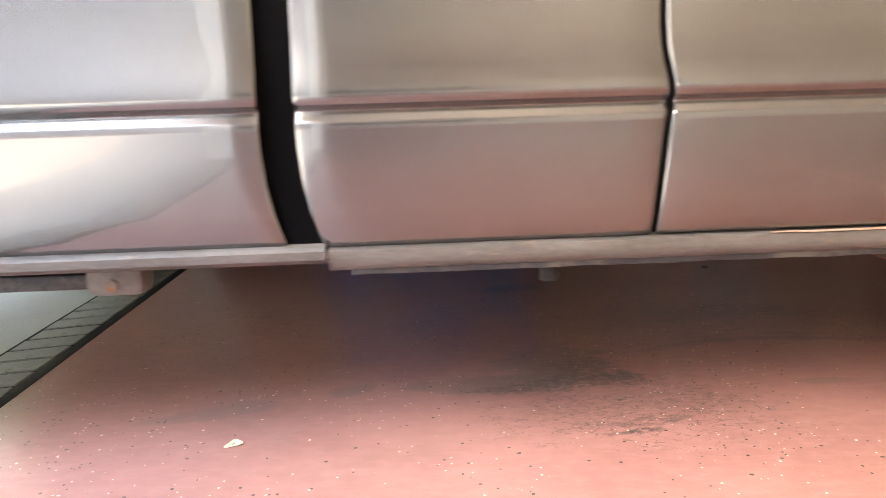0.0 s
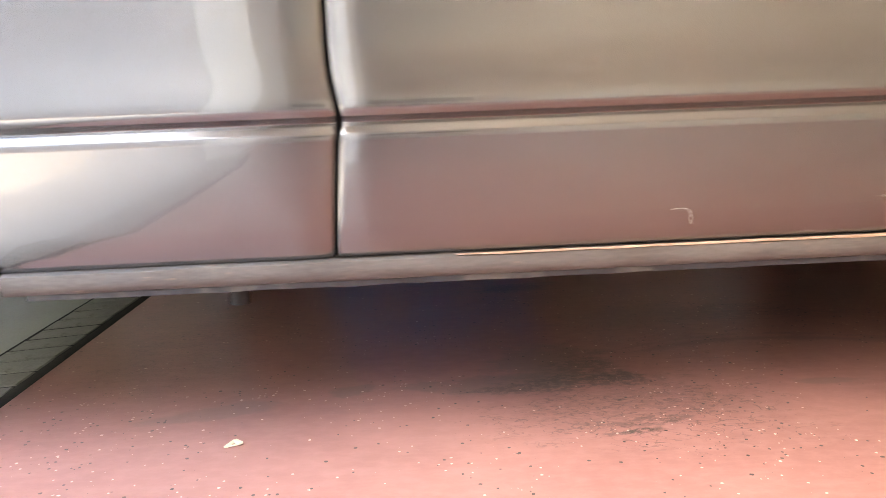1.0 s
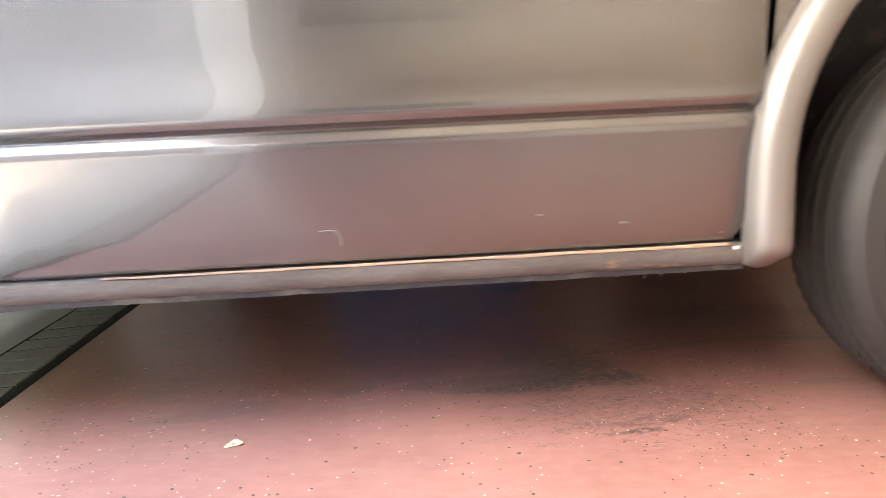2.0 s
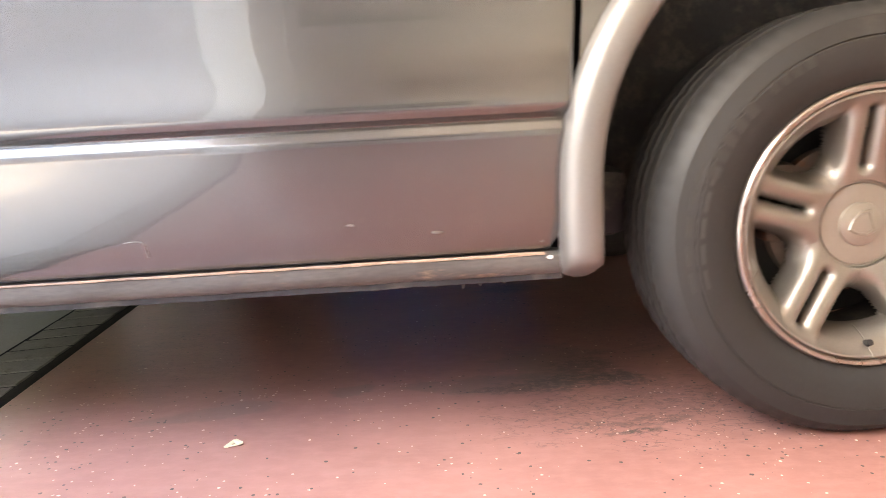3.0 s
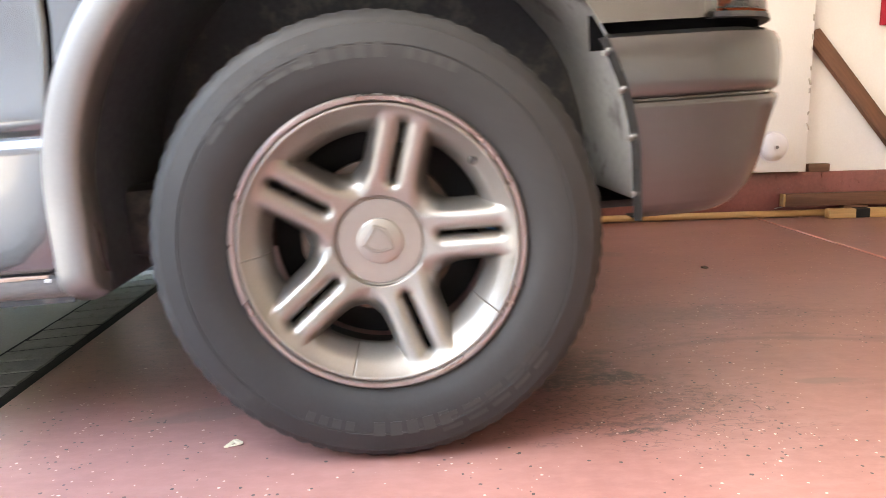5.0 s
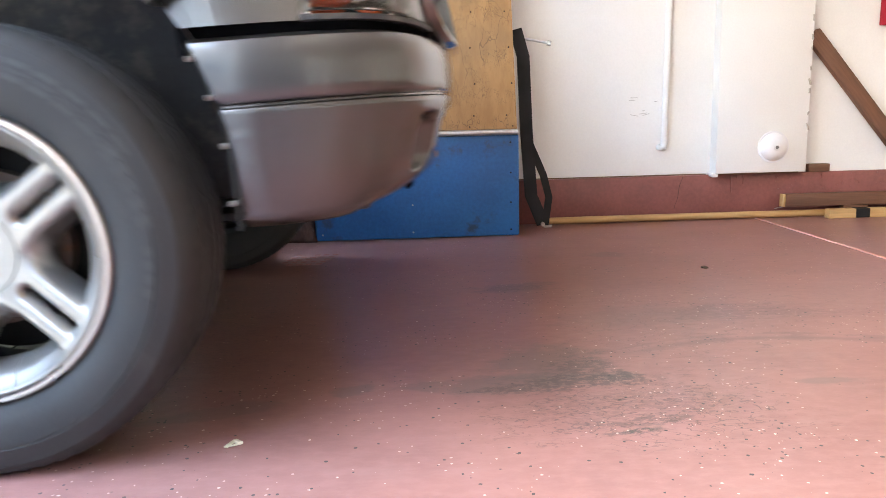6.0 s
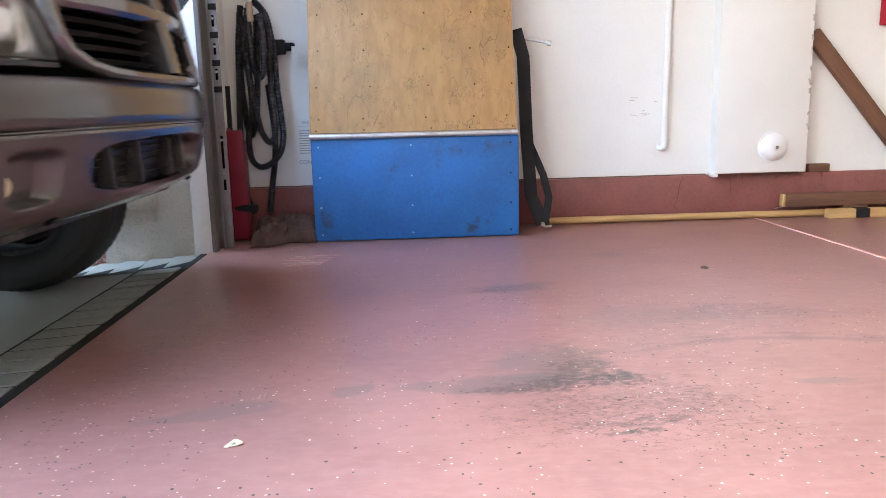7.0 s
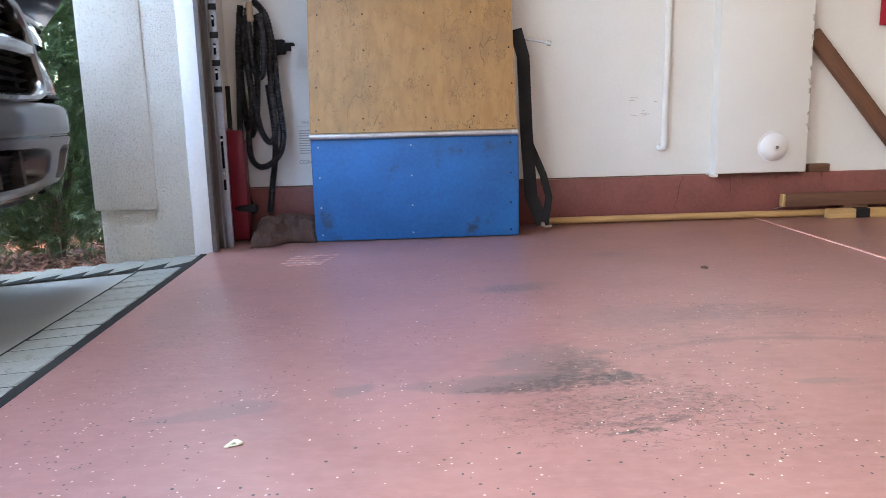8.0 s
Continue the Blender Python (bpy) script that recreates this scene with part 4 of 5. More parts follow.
def wheel_flare(parent, s, x0, end=0.82):
    sec = [(0.010, 0.80), (0.0, 0.86), (0.0, 0.884), (0.0025, 0.892), (0.009, 0.8965), (0.024, 0.899), (0.042, 0.8975), (0.055, 0.891), (0.061, 0.880), (0.064, 0.862), (0.066, 0.842)]
    rows = []
    us = [-1.0 + 0.1 * k for k in range(10)] + [end * k / 40 for k in range(41)]
    for i, u in enumerate(us):
        row = []
        shrink = (1 - 0.55 * max(0.0, (-0.82 - u) / 0.18) ** 2)
        for dr, y in sec:
            x, z = arch_point(u, ARCH_R + dr)
            w = 0.80 + (y - 0.80) * shrink
            row.append((x0 + x, s * w, z - (0.012 * (1 - abs(2 * dr / 0.068 - 1) ** 2) if i == 0 else 0)))
        rows.append(row)
    rows.insert(0, [(p[0] * 0.2 + 0.8 * (x0 - ARCH_R - 0.034), s * 0.82, p[2]) for p in rows[0]])
    v, f = sheet(rows)
    return shell("wheel_flare", v, f, FLARE, parent, "satin silver wheel arch flare")


def well_liner(parent, s, x0):
    rows = []
    for i in range(46):
        u = -1.0 + 2.0 * i / 45
        a = math.pi * (1 - (u + 1) / 2)
        r = 0.438
        if i < 6:
            p = (-r, 0.30 + 0.15 * i / 6)
        elif i > 39:
            p = (r, 0.45 - 0.065 * (i - 39) / 6)
        else:
            a = math.pi * (1 - (i - 6) / 33)
            p = (r * math.cos(a), 0.45 + r * math.sin(a))
        rib = 0.006 * (1 if (i // 3) % 2 else 0)
        rows.append([(x0 + p[0] * (1 + rib), s * y, 0.45 + (p[1] - 0.45) * (1 + rib)) for y in (0.845, 0.82, 0.72, 0.6, 0.5, 0.46)])
    v, f = sheet(rows[:28])
    shell("wheel_well", v, f, LINER, parent, "dusty black wheel well liner", smooth=True)
    v, f = sheet(rows[27:])
    shell("inner_fender", v, f, FENDER, parent, "pale dusty inner fender panel", smooth=True)
    inner = [rows[i][-1] for i in range(46)]
    v = inner + [(x0, s * 0.46, 0.40)]
    shell("inner_apron", v, [(i, i + 1, len(v) - 1) for i in range(45)], BLACK, parent, smooth=False)


PLAN = [(-0.862, 0.365), (-0.863, 0.42), (-0.862, 0.48), (-0.857, 0.545), (-0.845, 0.60), (-0.823, 0.647), (-0.79, 0.685), (-0.745, 0.717), (-0.68, 0.745), (-0.60, 0.768), (-0.50, 0.789), (-0.40, 0.805),
        (-0.30, 0.817), (-0.20, 0.826), (-0.10, 0.831), (0.0, 0.833)]


def plan_curve(n=2):
    near = [(x, y, 0.0) for y, x in PLAN]
    pts = near + [(x, -y, 0.0) for x, y, z in reversed(near[:-1])]
    fine = [Vector((p.x, p.y)) for p in spline(pts, n)]
    out = []
    for i, p in enumerate(fine):
        d = fine[min(i + 1, len(fine) - 1)] - fine[max(i - 1, 0)]
        out.append((p, Vector((d.y, -d.x)).normalized()))
    return out


def recess(y, z):
    """Depth of the pressed openings in the bumper's face."""
    def soft(cy, cz, hy, hz, depth, edge):
        d = ((abs(y - cy) / hy) ** 4 + (abs(z - cz) / hz) ** 4) ** 0.25
        t = max(0.0, min(1.0, (1.0 - d) / edge))
        return depth * t * t * (3 - 2 * t)
    return max(soft(0.0, 0.462, 0.435, 0.056, 0.065, 0.16), soft(-0.61, 0.462, 0.075, 0.056, 0.04, 0.35), soft(0.61, 0.462, 0.075, 0.056, 0.04, 0.35))


def bumper_shell(name, parent, levels, material, label="", pressed=False):
    """Lofts levels of (z, inset at the side, inset at the front) round the plan curve."""
    curve = plan_curve(6 if pressed else 3)
    if pressed:
        fine = []
        for a, b in zip(levels, levels[1:]):
            n = max(1, round(abs(a[0] - b[0]) / 0.004))
            fine += [tuple(u + (w - u) * k / n for u, w in zip(a, b)) for k in range(n)]
        levels = fine + [levels[-1]]
    rows = []
    for p, n in curve:
        front = max(0.0, n.x) ** 1.5
        row = []
        for z, side, nose in levels:
            z = 0.352 + (z - 0.384) * 0.995 if z < 0.585 else 0.552 + (z - 0.585) * 1.2
            d = side + (nose - side) * front
            if pressed and p.x > 0.66:
                d += recess(p.y, z)
            back = 0.0
            if abs(p.y) > 0.84 and p.x < 0.5:
                # the rear edge follows the wheel arch
                arch = math.sqrt(max(0.0, 0.185 - (max(z, 0.45) - 0.45) ** 2)) + 0.005
                back = (arch - 0.365) * max(0.0, (0.5 - p.x) / 0.135)
            row.append((p.x - n.x * d + back, p.y - n.y * d, z))
        rows.append(row)
    v, f = sheet(rows)
    return shell(name, v, f, material, parent, label)


def curve_at(y, z, inset):
    """Point of the bumper's front at y, set in by so much."""
    x = 0.833
    for (y0, x0), (y1, x1) in zip(PLAN, PLAN[1:]):
        if y0 <= -abs(y) <= y1:
            x = x0 + (x1 - x0) * (-abs(y) - y0) / (y1 - y0)
    return Vector((x - inset, y, z))


def build_front(truck):
    top = [(0.668, 0.09, 0.10), (0.671, 0.05, 0.05), (0.670, 0.022, 0.022), (0.664, 0.008, 0.008), (0.652, 0.002, 0.001), (0.63, 0.0, -0.002), (0.605, 0.0, -0.001), (0.592, 0.001, 0.0), (0.587, 0.004, 0.004), (0.584, 0.011, 0.011)]
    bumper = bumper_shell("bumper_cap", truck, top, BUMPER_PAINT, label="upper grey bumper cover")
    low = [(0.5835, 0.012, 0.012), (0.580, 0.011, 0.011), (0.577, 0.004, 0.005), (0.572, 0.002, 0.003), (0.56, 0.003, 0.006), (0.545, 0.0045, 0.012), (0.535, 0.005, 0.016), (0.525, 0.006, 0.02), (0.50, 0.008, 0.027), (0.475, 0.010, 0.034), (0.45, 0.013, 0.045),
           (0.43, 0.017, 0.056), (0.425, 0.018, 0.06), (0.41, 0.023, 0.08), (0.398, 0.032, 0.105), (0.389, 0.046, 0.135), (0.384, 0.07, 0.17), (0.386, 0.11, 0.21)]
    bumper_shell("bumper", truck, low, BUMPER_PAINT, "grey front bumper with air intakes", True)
    # near-black sheet set into the moulded intake, its shade put in as colour
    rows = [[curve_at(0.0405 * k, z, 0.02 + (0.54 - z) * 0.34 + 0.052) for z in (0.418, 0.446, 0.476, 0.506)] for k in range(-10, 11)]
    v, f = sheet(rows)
    shell("air_intake", v, f, VOID_SHADE, truck, "dark air intake")
    for s in (-1, 1):
        fog = curve_at(s * 0.635, 0.462, 0.080)
        v, f = lathe([(0.0, -0.012), (0.02, -0.0105), (0.032, -0.004), (0.035, 0.004), (0.035, 0.03)], 28)
        q = pose(fog.x, fog.y, fog.z, 0, 0, 90 + s * 24)
        shell("fog_lamp", [q @ Vector(p) for p in v], f, FOG, truck, "yellowed round fog lamp")
        # wheel-arch flange with screws
        v, f = sheet([[(0.365 - 0.022 * e + (math.sqrt(max(0, 0.185 - (max(z, 0.45) - 0.45) ** 2)) - 0.36), s * (0.861 - 0.03 * e), z) for e in (0, 0.5)] for z in [0.356 + 0.0325 * k for k in range(10)]])
        shell("bumper_flange", v, f, PAINT, truck, "screwed flange of the bumper", smooth=True)
        for z in (0.40, 0.49, 0.565, 0.625):
            x = math.sqrt(max(0, 0.185 - (max(z, 0.45) - 0.45) ** 2)) - 0.004
            rodded("flange_screw", (x, s * 0.847, z), (x - 0.008, s * 0.853, z), 0.0045, BOLT, truck, n=8)
    for y in (-0.28, -0.12, 0.12, 0.28):
        c = curve_at(y, 0.468, 0.07)
        boxed("intake_rib", c.x - 0.03, c.x + 0.012, y - 0.010, y + 0.010, 0.41, 0.512, BLACK, truck, "", 0.004)
    for k in range(5):
        z = 0.428 + 0.017 * k
        rows = [[curve_at(y * 0.039, z + dz, 0.055 + (0.54 - z) * 0.34 + e) for e, dz in ((0, 0), (0.02, 0.004), (0.02, -0.004))] for y in range(-10, 11)]
        v, f = sheet(rows, close_v=True)
        shell("intake_slat", v, f, BLACK, truck, smooth=False)
    # lower brake duct slots, black blocks in place of shaded openings
    for s in (-1, 1):
        c = curve_at(s * 0.47, 0.378, 0.105)
        boxed("brake_duct", -0.009, 0.009, -0.04, 0.04, -0.005, 0.005, VOID_SHADE, truck, "dark lower slot", 0.004, pose(c.x + 0.014, c.y, c.z, 0, 0, s * 14) @ pose(0, 0, 0, s * -16, -35, 0))
    # gap shade as a black sheet, valance
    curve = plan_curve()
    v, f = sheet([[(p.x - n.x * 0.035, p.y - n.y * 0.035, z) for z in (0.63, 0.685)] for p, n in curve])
    shell("bumper_gap", v, f, VOID_SHADE, truck, "black sheet for the shade in the gap over the bumper")
    boxed("radiator_support", 0.46, 0.52, -0.72, 0.72, 0.40, 0.92, BLACK, truck, "", 0.01)
    boxed("skid_plate", 0.30, 0.62, -0.55, 0.55, 0.335, 0.352, BLACK, truck, "", 0.006)
    for s in (-1, 1):
        # head lamp wrapping the corner
        near = [(p, n) for p, n in curve if p.y < -0.47 and p.x > 0.55]
        rows = []
        for p, n in near:
            row = []
            for z, d in ((0.674, 0.05), (0.676, 0.018), (0.682, 0.010), (0.73, 0.016), (0.78, 0.028), (0.815, 0.042), (0.842, 0.055), (0.842, 0.09)):
                row.append((p.x - n.x * d - 0.012, s * -(p.y - n.y * d), z))
            rows.append(row)
        v, f = sheet(rows)
        lens = shell("headlight", v, f, LENS, truck, "clear wraparound headlight lens")
        lens.visible_shadow = False
        rows = [[(p.x - n.x * (d + 0.0) - 0.012, s * -(p.y - n.y * d), z) for z, d in ((0.673, 0.03), (0.677, 0.05), (0.70, 0.075), (0.76, 0.085), (0.81, 0.085), (0.844, 0.06))] for p, n in near]
        v, f = sheet(rows)
        shell("reflector", v, f, REFLECTOR, lens, "chrome headlight reflector")
        sig = [(p, n) for p, n in near if 0.62 < p.x < 0.722]
        rows = [[(p.x - n.x * d - 0.012, s * -(p.y - n.y * d), z) for z, d in ((0.704, 0.05), (0.704, 0.022), (0.76, 0.028), (0.81, 0.04), (0.812, 0.06))] for p, n in sig]
        v, f = sheet(rows)
        shell("turn_signal", v, f, AMBER, lens, "amber turn signal")
        rows = [[(p.x - n.x * d - 0.012, s * -(p.y - n.y * d), z) for z, d in ((0.669, 0.035), (0.669, 0.006), (0.678, 0.008), (0.679, 0.02))] for p, n in near]
        v, f = sheet(rows)
        shell("lamp_bezel", v, f, BLACK, lens)
        v, f = lathe([(0.0, 0.02), (0.02, 0.016), (0.045, 0.0), (0.052, -0.02)], 24)
        c = curve_at(s * 0.63, 0.765, 0.09)
        q = pose(c.x, c.y, c.z, 0, 0, -90)
        shell("lamp_bowl", [q @ Vector(p) for p in v], f, REFLECTOR, lens)
    # grille: painted surround and cross, dark slats behind
    def gx(y, z):
        return curve_at(y, z, 0.0).x - 0.02 - (z - 0.69) * 0.16 + 0.03 * (1 - min(1, abs(y) / 0.46) ** 2)
    ring = []
    for k in range(40):
        a = 2 * math.pi * k / 40
        cy, cz = math.cos(a), math.sin(a)
        e = (abs(cy) ** 5 + abs(cz) ** 5) ** (-0.2)
        ring.append((0.455 * cy * e, 0.812 + 0.140 * cz * e))
    rows = []
    for grow, e in ((1.0, -0.06), (1.0, 0.0), (1.03, 0.012), (1.08, 0.012), (1.10, 0.0), (1.10, -0.06)):
        rows.append([(gx(y, z) + e, y * (1 + (grow - 1) * 0.7), 0.812 + (z - 0.812) * (1 + (grow - 1) * 1.6)) for y, z in ring])
    v, f = sheet(rows, close_v=True)
    grille = shell("grille", v, f, PAINT, truck, "grey grille surround with a cross bar")
    for kind in (0, 1):
        rows = []
        for k in range(-14, 15):
            if kind == 0:
                y, row = 0.455 * k / 14, []
                for dz, e in ((-0.022, -0.05), (-0.022, 0.004), (-0.012, 0.014), (0.012, 0.014), (0.022, 0.004), (0.022, -0.05)):
                    row.append((gx(y, 0.815) + e, y, 0.815 + dz))
            else:
                z, row = 0.812 + 0.140 * k / 14, []
                for dy, e in ((-0.032, -0.05), (-0.032, 0.004), (-0.02, 0.014), (0.02, 0.014), (0.032, 0.004), (0.032, -0.05)):
                    row.append((gx(0.0, z) + e, dy, z))
            rows.append(row)
        v, f = sheet(rows)
        shell("cross_bar", v, f, PAINT, grille)
    for k in range(9):
        z = 0.695 + 0.029 * k
        rows = [[(gx(0.0455 * y, z) - 0.03 + e, 0.0455 * y, z + dz) for e, dz in ((0, 0), (-0.025, 0.006), (-0.025, -0.006))] for y in range(-10, 11)]
        v, f = sheet(rows, close_v=True)
        shell("slat", v, f, BLACK, grille, smooth=False)
    boxed("backing", 0.60, 0.62, -0.46, 0.46, 0.69, 0.96, VOID_SHADE, grille, "", 0)
    # hood
    rows = []
    for i in range(21):
        t = i / 20
        x = 0.77 - 1.35 * t
        row = []
        for k in range(-12, 13):
            u = k / 12
            y = u * (0.79 + 0.02 * t)
            nose = (1 - t) ** 6
            z = 0.985 + 0.10 * (1 - (1 - t) ** 2) - 0.025 * u * u * (1 + t) - 0.03 * nose + (0.015 if abs(u) < 0.5 else 0.0) * (1 - nose)
            row.append((x - 0.10 * u * u * (1 - t), y, z))
        rows.append(row)
    v, f = sheet(rows)
    hood = shell("hood", v, f, PAINT, truck, "grey engine hood")
    so = hood.modifiers.new("thick", "SOLIDIFY")
    so.thickness, so.offset = 0.02, -1


def arch_edge(z, sign, r=0.438):
    return sign * math.sqrt(max(0.0, r * r - (max(z, ARCH_Z) - ARCH_Z) ** 2))


def build_sides(truck):
    for s in (-1, 1):
        # bed side, cab corner, door
        def gap_x(z):
            return -2.335 + 0.034 * max(0.0, (0.56 - z) / 0.22) ** 2.6
        side_panel("cab_corner", truck, lambda z: gap_x(z) + 0.007, lambda z: -1.7425 + seam(z), 0.338, 1.045, s, 0.013, 10, label="grey rear cab corner panel")
        door = side_panel("door", truck, lambda z: -1.7365 + seam(z), lambda z: -0.492 + 0.032 * min(1.0, (z - 0.33) / 0.4) - 0.030 * max(0.0, (0.40 - z) / 0.07) ** 2, 0.344, 1.045, s, 0.007, 18, label="grey front door with a body crease")
        # black strips behind the seams, coloured as their shade
        for x in (-1.739, -0.488):
            v, f = sheet([[(x + (seam(z) if x < -1 else 0.032 * min(1.0, (z - 0.33) / 0.4) - 0.030 * max(0.0, (0.40 - z) / 0.07) ** 2) + dx, s * (half_width(z) - 0.016), z) for dx in (-0.018, 0.018)] for z in [0.34 + 0.035 * k for k in range(21)]])
            shell("door_seal", v, f, VOID_SHADE, truck, "black strip for the shade in the door seam")
        # fender between door and arch
        v_rows = []
        zs = [0.338] + [z for z, w in SIDE if 0.34 < z < 1.045] + [1.045]
        for k in range(9):
            row = []
            for z in zs:
                b = -0.483 + 0.032 * min(1.0, (z - 0.33) / 0.4) - 0.02 * max(0.0, (0.40 - z) / 0.07) ** 2
                fr = -0.425 if z < ARCH_Z else (arch_edge(z, -1) if z < ARCH_Z + 0.437 else 0.0)
                row.append((b + (fr - b) * k / 8, s * half_width(z), z))
            v_rows.append(row)
        v, f = sheet(v_rows)
        shell("fender_rear", v, f, PAINT, truck, "grey fender behind the wheel")
        zs2 = [0.67 + 0.0188 * k for k in range(21)]
        rows = []
        for k in range(9):
            row = []
            for z in zs2:
                b = arch_edge(z, 1) if z < ARCH_Z + 0.437 else 0.0
                fr = 0.572 if z < 0.845 else 0.572 + (z - 0.845) * 1.0
                row.append((b + (fr - b) * k / 8, s * (min(half_width(z), 0.856) - 0.024 * (k / 8) ** 3 - 0.6 * max(0, z - 0.98) ** 1.2), z))
            rows.append(row)
        v, f = sheet(rows)
        shell("fender_front", v, f, PAINT, truck, "grey fender ahead of the wheel")
        # a header panel from fender to grille over the lamp
        near = [(p, n) for p, n in plan_curve() if p.y < -0.44 and p.x > 0.55]
        rows = [[(p.x - n.x * d - 0.012, s * -(p.y - n.y * d), z) for z, d in ((0.845, 0.03), (0.87, 0.028), (0.93, 0.05), (0.98, 0.10))] for p, n in near]
        v, f = sheet(rows)
        shell("header_panel", v, f, PAINT, truck)
        for x0 in (0.0, AXLE_BACK):
            wheel_flare(truck, s, x0, 0.80 if x0 == 0.0 else 1.0)
            well_liner(truck, s, x0)
        # sill under cab: outer rail, pinch seam, rust, tan line painted as a reflection
        rows = []
        n = 60
        for k in range(n + 1):
            x = -2.285 + (1.80) * k / n
            w = 0.0015 * noise.noise((x * 9, s, 0))
            rows.append([(x, s * (0.846 + w + d), z + 0.0015 * noise.noise((x * 14, z * 50, s))) for z, d in ((0.343, -0.03), (0.3385, -0.006), (0.335, 0.0), (0.322, 0.001), (0.312, -0.001), (0.304, -0.006), (0.300, -0.015), (0.302, -0.04), (0.32, -0.12), (0.33, -0.20))])
        v, f = sheet(rows)
        shell("sill", v, f, SILL_PAINT, truck, "scuffed rusty sill under the doors")
        rows = []
        for k in range(61):
            x = -1.55 + 1.03 * k / 60
            w = 0.0022 * (0.5 + 0.5 * k / 60) * (1 + 0.7 * noise.noise((x * 20, s, 5)))
            z = 0.3385 + 0.0015 * noise.noise((x * 12, s, 9))
            rows.append([(x, s * 0.842, z + w), (x, s * (0.8475 + 0.001 * noise.noise((x * 30, 1, 1))), z + 0.4 * w), (x, s * 0.8478, z - w), (x, s * 0.843, z - 1.6 * w)])
        v, f = sheet(rows)
        shell("sheen_line", v, f, SILL_SHEEN, truck, "tan line coloured as a reflection along the sill")
        for x, z, l, h in ((-0.695, 0.385, 0.012, 0.004), (-0.835, 0.405, 0.011, 0.0025)  ):
            bm = bmesh.new()
            bmesh.ops.create_icosphere(bm, subdivisions=2, radius=1.0, matrix=pose(x, s * half_width(z), z, 0, 8) @ Matrix.Diagonal((l * 0.8, 0.0012, h * 0.8, 1)))
            for q in bm.verts:
                q.co += Vector((1, 0, 0.5)) * (0.004 * noise.noise(q.co * 160))
            part("mud_spot", bm, WEATHER, door, "dark mud spot")
        v, f = sweep(spline([(-1.195, s * (half_width(0.398) + 0.0004), 0.398), (-1.175, s * (half_width(0.398) + 0.0004), 0.3995), (-1.163, s * (half_width(0.393) + 0.0004), 0.393), (-1.16, s * (half_width(0.372) + 0.0004), 0.372)], 5), 0.0005, 5)
        shell("scratch", v, f, CONCRETE, door, "thin pale scratch")
        rows = [[(-2.25 + 1.76 * k / 50, s * (0.835 + d), 0.300 + z + 0.002 * noise.noise((k * 0.5, 3, s))) for z, d in ((0.006, -0.004), (-0.008, -0.004), (-0.008, 0.0), (0.006, 0.0))] for k in range(51)]
        v, f = sheet(rows, close_v=True)
        shell("pinch_seam", v, f, BLACK, truck)
        # hanging crumbs of rust near the front of the sill
        rnd = random.Random(12)
        for k in range(8):
            x = -0.72 + 0.19 * rnd.random()
            rodded("rust_flake", (x, s * 0.83, 0.303), (x + rnd.uniform(-0.006, 0.006), s * 0.832, 0.297 - rnd.uniform(0.004, 0.014)), rnd.uniform(0.003, 0.007), IRON, truck, r1=0.001, n=6)
        boxed("torn_clip", -0.518, -0.510, s * 0.862 - 0.002, s * 0.862 + 0.002, 0.332, 0.338, WHITE_TRIM, truck, "torn white clip at the sill end", 0.002, smooth=False)
        # drain boss under the sill
        rodded("jack_boss", (-1.915, s * 0.80, 0.31), (-1.915, s * 0.80, 0.264), 0.018, DARK_STEEL, truck, "black rubber plug under the sill", n=14)
        # pickup bed side
        def bed_back(z):
            return AXLE_BACK + (arch_edge(z, 1) if z < ARCH_Z + 0.437 else 0.0)
        side_panel("bed_side", truck, bed_back, lambda z: gap_x(z) - 0.046, 0.345, 1.045, s, 0.007, 12, label="grey pickup bed side panel")
        side_panel("bed_side_rear", truck, lambda z: -4.42, lambda z: AXLE_BACK + (arch_edge(z, -1) if z < ARCH_Z + 0.437 else -0.0), 0.40, 1.045, s, 0.014, 10, label="grey bed side behind the wheel")
        rows = [[(-2.92 + 0.63 * k / 20, s * (0.848 + d), z) for z, d in ((0.352, -0.03), (0.344, -0.004), (0.336, 0.004), (0.322, 0.002), (0.314, -0.01), (0.314, -0.05))] for k in range(21)]
        v, f = sheet(rows)
        shell("bed_sill", v, f, SILL_PAINT, truck, "pale lower rail of the bed")
        # black box fills the cab-to-bed gap, where only shade would be
        boxed("gap_shade", -2.39, -2.285, s * 0.805 - 0.029, s * 0.805 + 0.029, 0.33, 1.03, VOID_SHADE, truck, "black box for the shade between cab and bed", 0.0)
        boxed("tail_lamp", -4.43, -4.30, s * 0.80 - 0.05, s * 0.80 + 0.055, 0.72, 0.99, RED_LENS, truck, "red tail lamp", 0.01)
        # door mirror and handle
        boxed("door_handle", -1.62, -1.46, s * 0.862 - 0.012, s * 0.862 + 0.012, 0.90, 0.935, BLACK, door, "black door handle", 0.008)
        boxed("mirror", -0.78, -0.68, s * 0.98 - 0.09, s * 0.98 + 0.09, 1.08, 1.24, BLACK, truck, "black door mirror", 0.03)
        boxed("mirror_arm", -0.75, -0.70, s * 0.87 - 0.05, s * 0.87 + 0.05, 1.06, 1.11, BLACK, truck, "", 0.01)


def seam(z):
    """Sideways bow of the door's rear seam."""
    return 0.010 * math.exp(-((z - 0.575) / 0.035) ** 2) * 0.4 + 0.010 * max(0.0, min(1.0, (0.66 - z) / 0.09)) - 0.016 * max(0.0, (0.55 - z) / 0.21)


